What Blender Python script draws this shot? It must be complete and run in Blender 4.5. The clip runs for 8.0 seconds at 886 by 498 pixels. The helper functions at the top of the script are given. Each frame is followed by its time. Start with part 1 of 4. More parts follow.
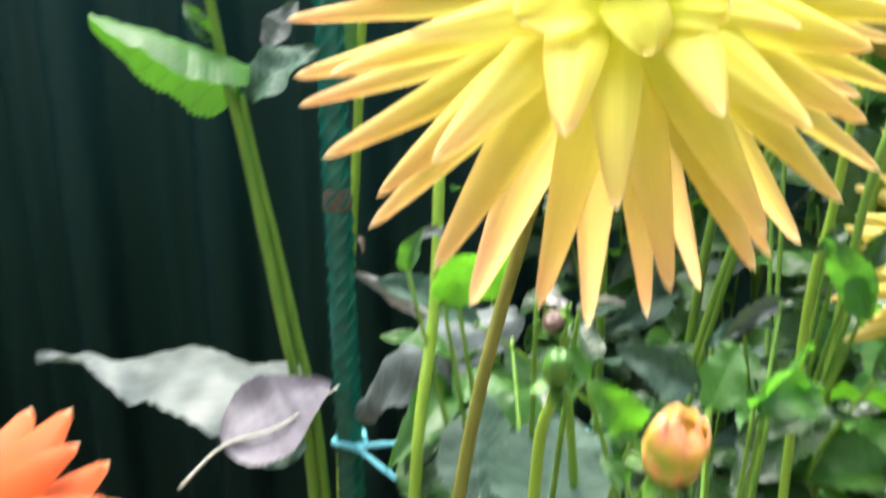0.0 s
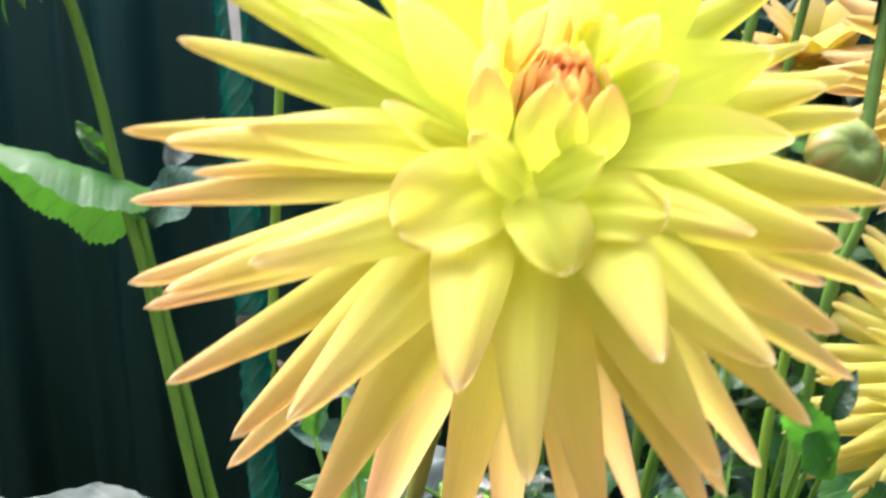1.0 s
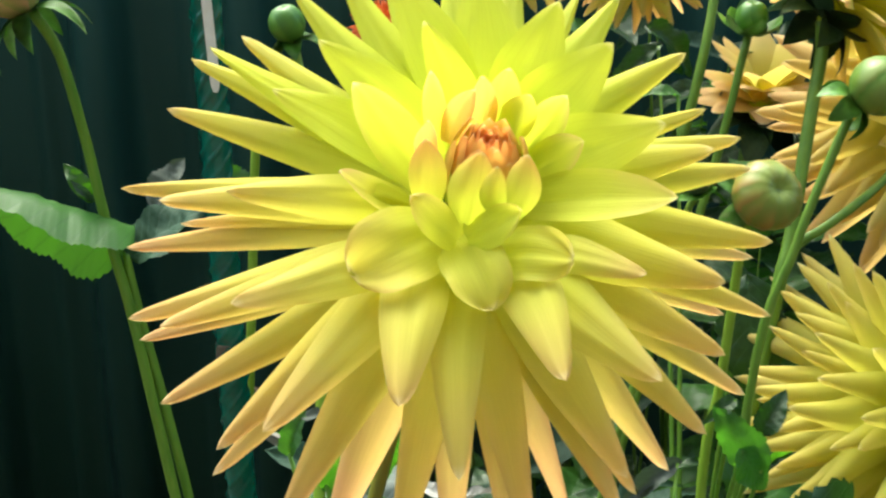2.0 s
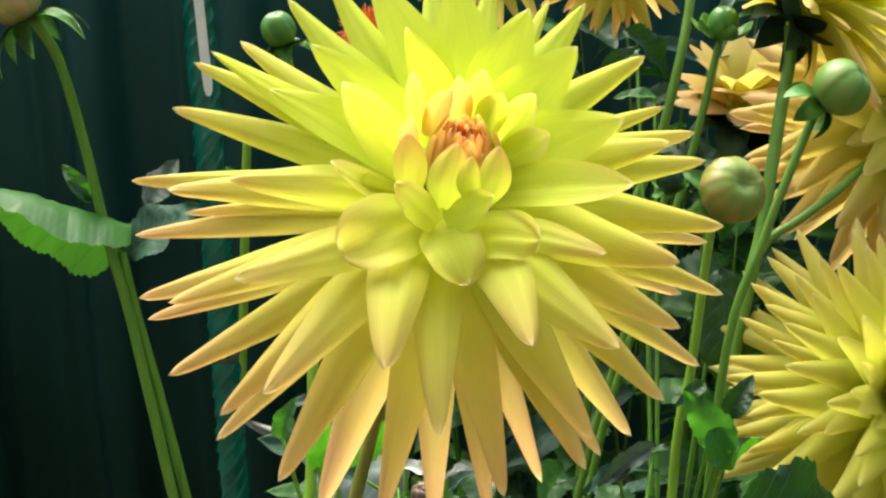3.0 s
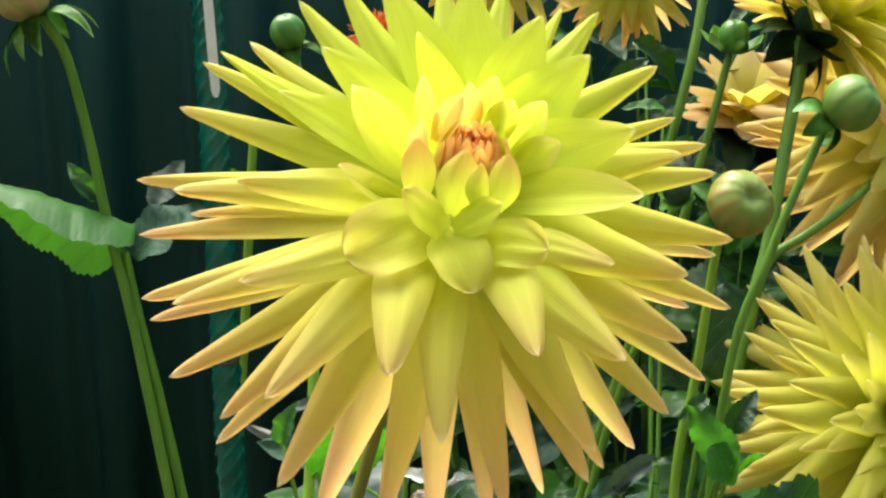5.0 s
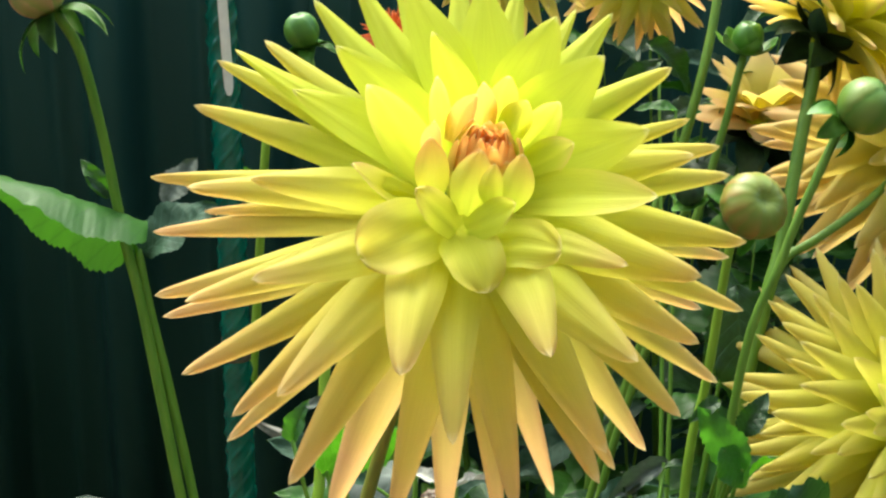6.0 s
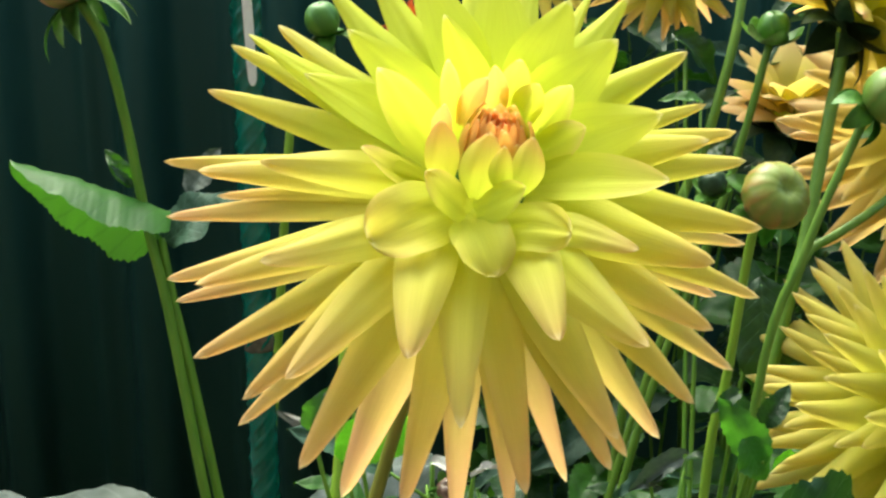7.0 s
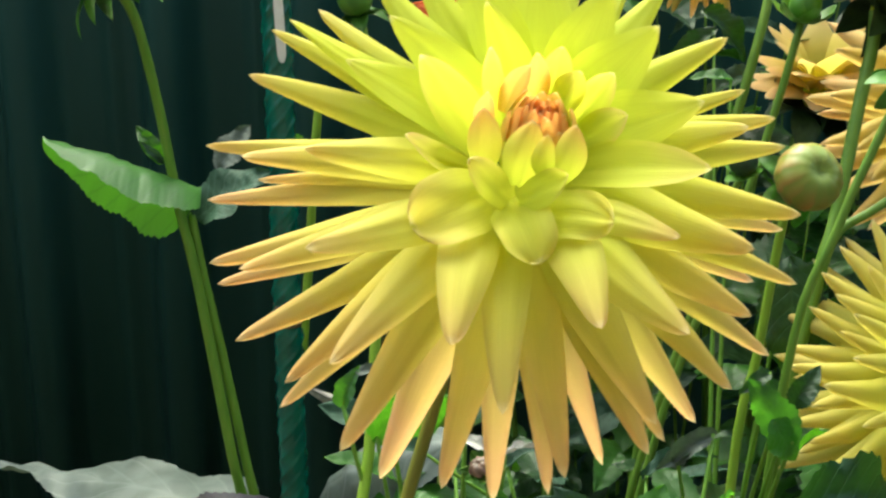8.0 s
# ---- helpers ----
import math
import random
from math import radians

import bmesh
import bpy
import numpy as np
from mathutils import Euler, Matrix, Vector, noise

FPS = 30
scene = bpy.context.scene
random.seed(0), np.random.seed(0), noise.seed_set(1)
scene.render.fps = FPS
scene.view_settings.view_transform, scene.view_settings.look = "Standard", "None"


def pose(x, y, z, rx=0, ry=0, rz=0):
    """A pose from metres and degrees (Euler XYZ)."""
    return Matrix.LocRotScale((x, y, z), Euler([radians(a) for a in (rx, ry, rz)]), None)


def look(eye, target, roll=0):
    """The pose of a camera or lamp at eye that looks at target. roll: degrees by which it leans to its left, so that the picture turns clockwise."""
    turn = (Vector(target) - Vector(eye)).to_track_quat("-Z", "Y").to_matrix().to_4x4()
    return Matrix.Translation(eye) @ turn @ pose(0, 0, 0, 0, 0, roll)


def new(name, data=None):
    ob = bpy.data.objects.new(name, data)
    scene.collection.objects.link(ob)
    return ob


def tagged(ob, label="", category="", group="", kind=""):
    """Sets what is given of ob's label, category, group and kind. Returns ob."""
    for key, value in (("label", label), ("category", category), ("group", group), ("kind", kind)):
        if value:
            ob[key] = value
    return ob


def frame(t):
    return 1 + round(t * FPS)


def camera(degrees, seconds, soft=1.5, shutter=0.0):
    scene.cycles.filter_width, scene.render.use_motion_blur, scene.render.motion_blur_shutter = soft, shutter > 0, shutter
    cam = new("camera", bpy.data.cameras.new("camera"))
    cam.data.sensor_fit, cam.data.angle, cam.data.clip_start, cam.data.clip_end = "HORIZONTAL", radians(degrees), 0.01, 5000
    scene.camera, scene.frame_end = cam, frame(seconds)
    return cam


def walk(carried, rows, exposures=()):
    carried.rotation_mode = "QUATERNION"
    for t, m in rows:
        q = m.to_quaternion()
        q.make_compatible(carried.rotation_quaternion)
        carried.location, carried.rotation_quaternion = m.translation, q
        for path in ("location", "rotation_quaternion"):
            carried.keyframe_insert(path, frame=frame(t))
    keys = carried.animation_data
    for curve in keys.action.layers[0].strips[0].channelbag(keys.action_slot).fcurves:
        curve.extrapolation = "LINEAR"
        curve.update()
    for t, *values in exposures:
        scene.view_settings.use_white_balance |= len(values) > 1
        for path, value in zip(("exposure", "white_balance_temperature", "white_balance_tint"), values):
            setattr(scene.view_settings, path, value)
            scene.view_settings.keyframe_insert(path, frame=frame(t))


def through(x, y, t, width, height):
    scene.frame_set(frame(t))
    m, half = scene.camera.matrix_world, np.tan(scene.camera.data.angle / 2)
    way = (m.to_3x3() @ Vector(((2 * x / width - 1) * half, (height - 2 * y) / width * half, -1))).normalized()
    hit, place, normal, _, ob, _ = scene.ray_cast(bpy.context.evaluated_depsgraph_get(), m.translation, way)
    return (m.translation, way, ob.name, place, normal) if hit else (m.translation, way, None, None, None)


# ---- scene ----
cam = camera(40.94, 8.0, soft=2.4, shutter=0.8)
walk(cam, [
    (0, pose(-0.0268, -0.2906, 1.1688, 69.695, 0.661, 4.545)),
    (0.5, pose(-0.0232, -0.2222, 1.1691, 72.215, 0.846, 3.170)),
    (1, pose(-0.0169, -0.2188, 1.1812, 73.319, 0.853, 1.637)),
    (1.5, pose(-0.0155, -0.2419, 1.1919, 74.083, 0.725, 0.750)),
    (1.7, pose(-0.0118, -0.2515, 1.1947, 74.397, 0.913, 0.714)),
    (2.8, pose(-0.0063, -0.2913, 1.2004, 74.784, 1.232, -0.116)),
    (3, pose(-0.0063, -0.2957, 1.2004, 74.851, 1.137, -0.131)),
    (3.5, pose(-0.0058, -0.2989, 1.2008, 74.940, 0.811, -0.121)),
    (4, pose(-0.0067, -0.2975, 1.2011, 74.992, 0.458, -0.063)),
    (4.5, pose(-0.0073, -0.2969, 1.2006, 75.105, 0.165, 0.046)),
    (4.7, pose(-0.0073, -0.2951, 1.1999, 75.202, 0.008, 0.139)),
    (5.8, pose(-0.0076, -0.2912, 1.1992, 75.216, -0.395, 0.869)),
    (6, pose(-0.0078, -0.2927, 1.1995, 75.189, -0.466, 0.984)),
    (6.5, pose(-0.0121, -0.2929, 1.1990, 75.055, -0.582, 1.201)),
    (7, pose(-0.0030, -0.2919, 1.1966, 74.910, -0.316, 2.395)),
    (7.5, pose(-0.0039, -0.2929, 1.1996, 74.239, -0.279, 3.023)),
    (8, pose(-0.0083, -0.2939, 1.2007, 73.582, -0.309, 3.434)),
], exposures=((0.0, 2.25, 6050, 2), (0.5, 2.38, 5700, 5), (1.0, 1.97, 5750, 4), (1.5, 1.62, 6050, -5), (1.7, 1.54, 6250, -10), (2.8, 1.44, 6400, -15), (4.7, 1.46, 6400, -15), (6.5, 1.44, 6400, -15), (8.0, 1.44, 6400, -15)))

# ---- light ----
SUN_TO = Vector((-0.18, 0.40, 0.88)).normalized()
world = bpy.data.worlds.new("sky")
scene.world = world
world.use_nodes = True
sky = world.node_tree.nodes.new("ShaderNodeTexSky")
sky.sky_type = "NISHITA"
sky.sun_disc = False
sky.air_density, sky.dust_density, sky.ozone_density = 0.7, 6.0, 0.3
sky.sun_elevation = math.asin(SUN_TO.z)
sky.sun_rotation = math.atan2(SUN_TO.x, SUN_TO.y)
world.node_tree.nodes["Background"].inputs["Strength"].default_value = 0.255
world.node_tree.links.new(sky.outputs["Color"], world.node_tree.nodes["Background"].inputs["Color"])
sun_data = bpy.data.lights.new("sun", "SUN")
sun_data.energy, sun_data.angle, sun_data.color = 1.1, radians(15.0), (1.0, 0.95, 0.87)
sun = new("sun", sun_data)
sun.matrix_world = look(SUN_TO * 20, (0, 0, 1))


# ---- materials ----
def ramp(nt, stops):
    node = nt.nodes.new("ShaderNodeValToRGB")
    el = node.color_ramp.elements
    while len(el) < len(stops):
        el.new(0.5)
    for e, (p, c) in zip(el, stops):
        e.position, e.color = p, (*c, 1)
    return node


def noise_node(nt, scale, detail=3.0, coord="Object", stretch=(1, 1, 1)):
    tc, mp, n = (nt.nodes.new("ShaderNode" + k) for k in ("TexCoord", "Mapping", "TexNoise"))
    mp.inputs["Scale"].default_value = stretch
    n.inputs["Scale"].default_value, n.inputs["Detail"].default_value = scale, detail
    nt.links.new(tc.outputs[coord], mp.inputs["Vector"])
    nt.links.new(mp.outputs["Vector"], n.inputs["Vector"])
    return n


def mix_color(nt, a, b, fac, mode="MIX"):
    m = nt.nodes.new("ShaderNodeMix")
    m.data_type, m.blend_type = "RGBA", mode
    for sock, v in ((m.inputs[0], fac), (m.inputs[6], a), (m.inputs[7], b)):
        if isinstance(v, (int, float)):
            sock.default_value = v
        elif isinstance(v, tuple):
            sock.default_value = (*v, 1)
        else:
            nt.links.new(v, sock)
    return m.outputs[2]


def math_node(nt, op, a, b=0.0):
    m = nt.nodes.new("ShaderNodeMath")
    m.operation = op
    for sock, v in ((m.inputs[0], a), (m.inputs[1], b)):
        if isinstance(v, (int, float)):
            sock.default_value = v
        else:
            nt.links.new(v, sock)
    return m.outputs[0]


def bump(nt, height, strength, distance, shader):
    b = nt.nodes.new("ShaderNodeBump")
    b.inputs["Strength"].default_value, b.inputs["Distance"].default_value = strength, distance
    nt.links.new(height, b.inputs["Height"])
    nt.links.new(b.outputs["Normal"], shader.inputs["Normal"])
    return b


def base_material(name, rough=0.5):
    m = bpy.data.materials.new(name)
    m.use_nodes = True
    p = m.node_tree.nodes["Principled BSDF"]
    p.inputs["Roughness"].default_value = rough
    return m, m.node_tree, p


def thin(m, nt, p, color, share):
    """Lets part of the light pass through a thin leaf or petal."""
    tr, mx = nt.nodes.new("ShaderNodeBsdfTranslucent"), nt.nodes.new("ShaderNodeMixShader")
    out = nt.nodes["Material Output"]
    mx.inputs[0].default_value = share
    nt.links.new(color, tr.inputs["Color"])
    nt.links.new(p.outputs[0], mx.inputs[1])
    nt.links.new(tr.outputs[0], mx.inputs[2])
    nt.links.new(mx.outputs[0], out.inputs["Surface"])
    return tr


def petal_material(name, stops, share=0.56):
    m, nt, p = base_material(name, 0.55)
    at, uv, sep = (nt.nodes.new("ShaderNode" + k) for k in ("Attribute", "UVMap", "SeparateXYZ"))
    at.attribute_name = "blush"
    nt.links.new(uv.outputs[0], sep.inputs[0])
    blotch = noise_node(nt, 55, 3)
    v = math_node(nt, "ADD", at.outputs["Fac"], math_node(nt, "MULTIPLY", math_node(nt, "SUBTRACT", blotch.outputs["Fac"], 0.5), 0.28))
    r = ramp(nt, stops)
    nt.links.new(v, r.inputs[0])
    # fine veins along the petal
    comb, veins = nt.nodes.new("ShaderNodeCombineXYZ"), nt.nodes.new("ShaderNodeTexNoise")
    nt.links.new(math_node(nt, "MULTIPLY", sep.outputs[0], 15.0), comb.inputs[0])
    nt.links.new(math_node(nt, "MULTIPLY", sep.outputs[1], 2.2), comb.inputs[1])
    veins.inputs["Scale"].default_value, veins.inputs["Detail"].default_value = 1.0, 2.0
    nt.links.new(comb.outputs[0], veins.inputs["Vector"])
    vein_ramp = ramp(nt, [(0.3, (0.86, 0.84, 0.78)), (0.7, (1.0, 1.0, 1.0))])
    nt.links.new(veins.outputs["Fac"], vein_ramp.inputs[0])
    col = mix_color(nt, r.outputs[0], vein_ramp.outputs[0], 0.32, "MULTIPLY")
    pale = ramp(nt, [(0.955, (0, 0, 0)), (0.995, (0.5, 0.5, 0.5))])
    nt.links.new(sep.outputs[1], pale.inputs[0])
    col = mix_color(nt, col, (0.97, 0.88, 0.58), pale.outputs[0])
    nt.links.new(col, p.inputs["Base Color"])
    p.inputs["Specular IOR Level"].default_value = 0.16
    bump(nt, veins.outputs["Fac"], 0.32, 0.0006, p)
    thin(m, nt, p, mix_color(nt, col, (1.0, 0.97, 0.82), 1.0, "MULTIPLY"), share)
    return m


def leaf_material(name, dark, light, through, rough=0.42, share=0.3, gloss=0.33, marks=1.0):
    m, nt, p = base_material(name, rough)
    uv, sep = nt.nodes.new("ShaderNodeUVMap"), nt.nodes.new("ShaderNodeSeparateXYZ")
    nt.links.new(uv.outputs[0], sep.inputs[0])
    across = math_node(nt, "ABSOLUTE", sep.outputs[0])
    # side veins slanting off the midrib
    slant = math_node(nt, "SUBTRACT", math_node(nt, "MULTIPLY", sep.outputs[1], 25.0), math_node(nt, "MULTIPLY", across, 6.5))
    wave = math_node(nt, "MINIMUM", math_node(nt, "MULTIPLY", math_node(nt, "ABSOLUTE", math_node(nt, "SINE", slant)), 3.0), 1.0)
    rib = math_node(nt, "MINIMUM", math_node(nt, "MULTIPLY", across, 14.0), 1.0)
    vein = math_node(nt, "MULTIPLY", wave, rib)
    patch = noise_node(nt, 4.0, 4)
    r = ramp(nt, [(0.3, dark), (0.75, light)])
    nt.links.new(patch.outputs["Fac"], r.inputs[0])
    tint = tuple(min(1.0, c * 1.4 + 0.008) for c in light)
    mottle = noise_node(nt, 17.0, 5)
    spots = ramp(nt, [(0.35, (0.62, 0.66, 0.6)), (0.62, (1.12, 1.1, 1.12))])
    nt.links.new(mottle.outputs["Fac"], spots.inputs[0])
    ground_tone = mix_color(nt, r.outputs[0], spots.outputs[0], marks, "MULTIPLY")
    col = mix_color(nt, tint, ground_tone, math_node(nt, "ADD", math_node(nt, "MULTIPLY", vein, 0.45 * marks), 1.0 - 0.45 * marks))
    info = nt.nodes.new("ShaderNodeObjectInfo")
    hsv = nt.nodes.new("ShaderNodeHueSaturation")
    nt.links.new(math_node(nt, "ADD", math_node(nt, "MULTIPLY", info.outputs["Random"], 0.5), 0.75), hsv.inputs["Value"])
    nt.links.new(col, hsv.inputs["Color"])
    nt.links.new(hsv.outputs[0], p.inputs["Base Color"])
    p.inputs["Specular IOR Level"].default_value = gloss
    fine = noise_node(nt, 40.0, 3)
    h = math_node(nt, "ADD", vein, math_node(nt, "MULTIPLY", fine.outputs["Fac"], 0.6))
    bump(nt, h, 0.35 * (0.3 + 0.7 * marks), 0.0009, p)
    thr = mix_color(nt, through, tuple(c * 0.6 for c in through), patch.outputs["Fac"])
    thr = mix_color(nt, tuple(c * 0.45 for c in through), thr, math_node(nt, "ADD", math_node(nt, "MULTIPLY", vein, 0.6), 0.4))
    thin(m, nt, p, thr, share)
    return m


def stem_material(name, a, b, rough=0.45):
    m, nt, p = base_material(name, rough)
    n = noise_node(nt, 30, 4, stretch=(6, 6, 1))
    r = ramp(nt, [(0.3, a), (0.7, b)])
    nt.links.new(n.outputs["Fac"], r.inputs[0])
    nt.links.new(r.outputs[0], p.inputs["Base Color"])
    bump(nt, n.outputs["Fac"], 0.2, 0.0006, p)
    p.inputs["Specular IOR Level"].default_value = 0.3
    p.inputs["Subsurface Weight"].default_value = 0.08
    p.inputs["Subsurface Radius"].default_value = (0.002, 0.003, 0.001)
    return m


YELLOW = [(0.0, (0.70, 0.755, 0.08)), (0.3, (0.70, 0.72, 0.08)), (0.62, (0.745, 0.645, 0.145)), (1.0, (0.81, 0.51, 0.25))]
PALE = [(0.0, (0.65, 0.69, 0.08)), (0.4, (0.71, 0.64, 0.13)), (1.0, (0.82, 0.55, 0.26))]
ORANGE = [(0.0, (0.63, 0.70, 0.07)), (0.3, (0.71, 0.64, 0.10)), (0.65, (0.82, 0.48, 0.13)), (1.0, (0.80, 0.34, 0.12))]
CORAL = [(0.0, (0.62, 0.15, 0.03)), (0.5, (0.62, 0.115, 0.025)), (1.0, (0.66, 0.19, 0.07))]
petal_yellow = petal_material("petal_yellow", YELLOW)
petal_pale = petal_material("petal_pale", PALE, 0.56)
petal_eye = petal_material("petal_eye", ORANGE, 0.5)
petal_bud = petal_material("petal_bud", [(0.0, (0.45, 0.52, 0.06)), (0.35, (0.84, 0.55, 0.12)), (0.7, (0.9, 0.52, 0.30)), (1.0, (0.80, 0.30, 0.22))], 0.35)
petal_coral = petal_material("petal_coral", CORAL)
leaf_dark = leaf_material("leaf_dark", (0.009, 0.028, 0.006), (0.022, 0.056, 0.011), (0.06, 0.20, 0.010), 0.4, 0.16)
leaf_green = leaf_material("leaf_green", (0.024, 0.075, 0.012), (0.055, 0.14, 0.022), (0.18, 0.52, 0.02), 0.42, 0.34)
leaf_bright = leaf_material("leaf_bright", (0.035, 0.11, 0.018), (0.06, 0.16, 0.028), (0.11, 0.34, 0.025), 0.42, 0.42)
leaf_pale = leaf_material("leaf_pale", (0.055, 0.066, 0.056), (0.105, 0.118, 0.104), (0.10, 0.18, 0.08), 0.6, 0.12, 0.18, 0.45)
leaf_lime = leaf_material("leaf_lime", (0.04, 0.12, 0.02), (0.075, 0.18, 0.03), (0.16, 0.46, 0.03), 0.4, 0.48)
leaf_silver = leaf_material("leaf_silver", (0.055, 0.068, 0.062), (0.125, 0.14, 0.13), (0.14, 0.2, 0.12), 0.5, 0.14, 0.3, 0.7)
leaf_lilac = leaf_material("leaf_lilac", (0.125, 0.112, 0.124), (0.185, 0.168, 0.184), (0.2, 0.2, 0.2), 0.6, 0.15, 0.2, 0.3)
leaf_lit = leaf_material("leaf_lit", (0.035, 0.10, 0.02), (0.06, 0.15, 0.03), (0.11, 0.31, 0.02), 0.42, 0.5, 0.45, 0.12)
leaf_grey = leaf_material("leaf_grey", (0.019, 0.044, 0.027), (0.042, 0.078, 0.054), (0.07, 0.17, 0.04), 0.58, 0.16, 0.16)
stem_green = stem_material("stem_green", (0.085, 0.165, 0.018), (0.14, 0.23, 0.03))
stem_olive = stem_material("stem_olive", (0.11, 0.12, 0.014), (0.17, 0.165, 0.025))
stem_deep = stem_material("stem_deep", (0.09, 0.19, 0.02), (0.15, 0.26, 0.03))
stem_pale = stem_material("stem_pale", (0.38, 0.40, 0.30), (0.5, 0.5, 0.42))
stem_bright = stem_material("stem_bright", (0.16, 0.26, 0.02), (0.23, 0.35, 0.035))
sepal_green = stem_material("sepal_green", (0.06, 0.16, 0.018), (0.115, 0.26, 0.03), 0.42)
sepal_dark = stem_material("sepal_dark", (0.012, 0.03, 0.012), (0.03, 0.06, 0.02), 0.5)


def bud_material(name, low, high):
    m, nt, p = base_material(name, 0.42)
    p.inputs["Specular IOR Level"].default_value = 0.38
    at = nt.nodes.new("ShaderNodeAttribute")
    at.attribute_name = "blush"
    n = noise_node(nt, 140, 3)
    v = math_node(nt, "ADD", at.outputs["Fac"], math_node(nt, "MULTIPLY", math_node(nt, "SUBTRACT", n.outputs["Fac"], 0.5), 0.35))
    r = ramp(nt, [(0.2, low), (0.85, high)])
    nt.links.new(v, r.inputs[0])
    nt.links.new(r.outputs[0], p.inputs["Base Color"])
    bump(nt, n.outputs["Fac"], 0.15, 0.0005, p)
    return m


# near-white leaf colour: sun glint painted into the surface
leaf_glint = leaf_material("leaf_glint", (0.30, 0.28, 0.26), (0.46, 0.44, 0.42), (0.3, 0.28, 0.25), 0.7, 0.2)
leaf_dry = leaf_material("leaf_dry", (0.10, 0.07, 0.05), (0.26, 0.20, 0.16), (0.2, 0.12, 0.06), 0.7, 0.2)
bud_wither = bud_material("bud_wither", (0.07, 0.04, 0.025), (0.24, 0.13, 0.11))
bud_rosy = bud_material("bud_rosy", (0.13, 0.175, 0.022), (0.27, 0.145, 0.035))
bud_blush = bud_material("bud_blush", (0.24, 0.27, 0.06), (0.46, 0.27, 0.13))
bud_mixed = bud_material("bud_mixed", (0.085, 0.165, 0.02), (0.16, 0.19, 0.035))
bud_green = bud_material("bud_green", (0.045, 0.125, 0.012), (0.095, 0.205, 0.022))
bud_yellow = bud_material("bud_yellow", (0.50, 0.46, 0.07), (0.75, 0.30, 0.08))


def painted_metal():
    m, nt, p = base_material("fence_paint", 0.5)
    n = noise_node(nt, 3.0, 5, stretch=(1, 1, 0.25))
    f = noise_node(nt, 260, 2)
    r = ramp(nt, [(0.3, (0.0105, 0.033, 0.027)), (0.75, (0.025, 0.066, 0.056))])
    nt.links.new(n.outputs["Fac"], r.inputs[0])
    nt.links.new(r.outputs[0], p.inputs["Base Color"])
    rr = ramp(nt, [(0.3, (0.36, 0.36, 0.36)), (0.7, (0.52, 0.52, 0.52))])
    nt.links.new(n.outputs["Fac"], rr.inputs[0])
    nt.links.new(rr.outputs[0], p.inputs["Roughness"])
    p.inputs["Specular IOR Level"].default_value = 0.12
    bump(nt, f.outputs["Fac"], 0.08, 0.0005, p)
    return m


def plastic(name, a, b, rough, scale=40):
    m, nt, p = base_material(name, rough)
    n = noise_node(nt, scale, 4)
    r = ramp(nt, [(0.35, a), (0.7, b)])
    nt.links.new(n.outputs["Fac"], r.inputs[0])
    nt.links.new(r.outputs[0], p.inputs["Base Color"])
    bump(nt, n.outputs["Fac"], 0.15, 0.0006, p)
    return m


fence_paint = painted_metal()
stake_coat = plastic("stake_coat", (0.004, 0.066, 0.044), (0.010, 0.115, 0.078), 0.26, 60)
tape_brown = plastic("tape_brown", (0.05, 0.035, 0.02), (0.10, 0.08, 0.05), 0.7, 200)
label_white = plastic("label_white", (0.56, 0.52, 0.47), (0.70, 0.66, 0.60), 0.45, 90)
twine_blue = plastic("twine_blue", (0.10, 0.42, 0.50), (0.20, 0.58, 0.66), 0.5, 300)
soil = plastic("soil", (0.035, 0.026, 0.018), (0.085, 0.064, 0.046), 0.95, 25)
wall_coat = plastic("wall_coat", (0.16, 0.15, 0.135), (0.22, 0.205, 0.185), 0.9, 30)


# ---- building helpers ----
def part(name, bm, material, parent=None, label="", smooth=True, at=None):
    me = bpy.data.meshes.new(name)
    bm.to_mesh(me)
    bm.free()
    return mesh_part(name, me, material, parent, label, smooth, at)


def mesh_part(name, me, material, parent=None, label="", smooth=True, at=None):
    if material and not me.materials:
        me.materials.append(material)
    if smooth:
        me.shade_smooth()
    ob = new(name, me)
    if parent:
        ob.parent = parent
    if at is not None:
        ob.matrix_basis = at
    if label:
        ob["label"] = label
    return ob


def thing(name, base, label, category, group=""):
    ob = new(name)
    ob.empty_display_size = 0.05
    ob.location = base
    return tagged(ob, label, category, group)


def spline(points, n):
    """Points along a smooth line through the given ones."""
    P = [Vector(p) for p in points]
    P = [2 * P[0] - P[1]] + P + [2 * P[-1] - P[-2]]
    out = []
    for i in range(1, len(P) - 2):
        a, b, c, d = P[i - 1:i + 3]
        for k in range(n):
            t = k / n
            out.append(0.5 * (2 * b + (c - a) * t + (2 * a - 5 * b + 4 * c - d) * t * t + (3 * b - a - 3 * c + d) * t ** 3))
    return out + [P[-2]]


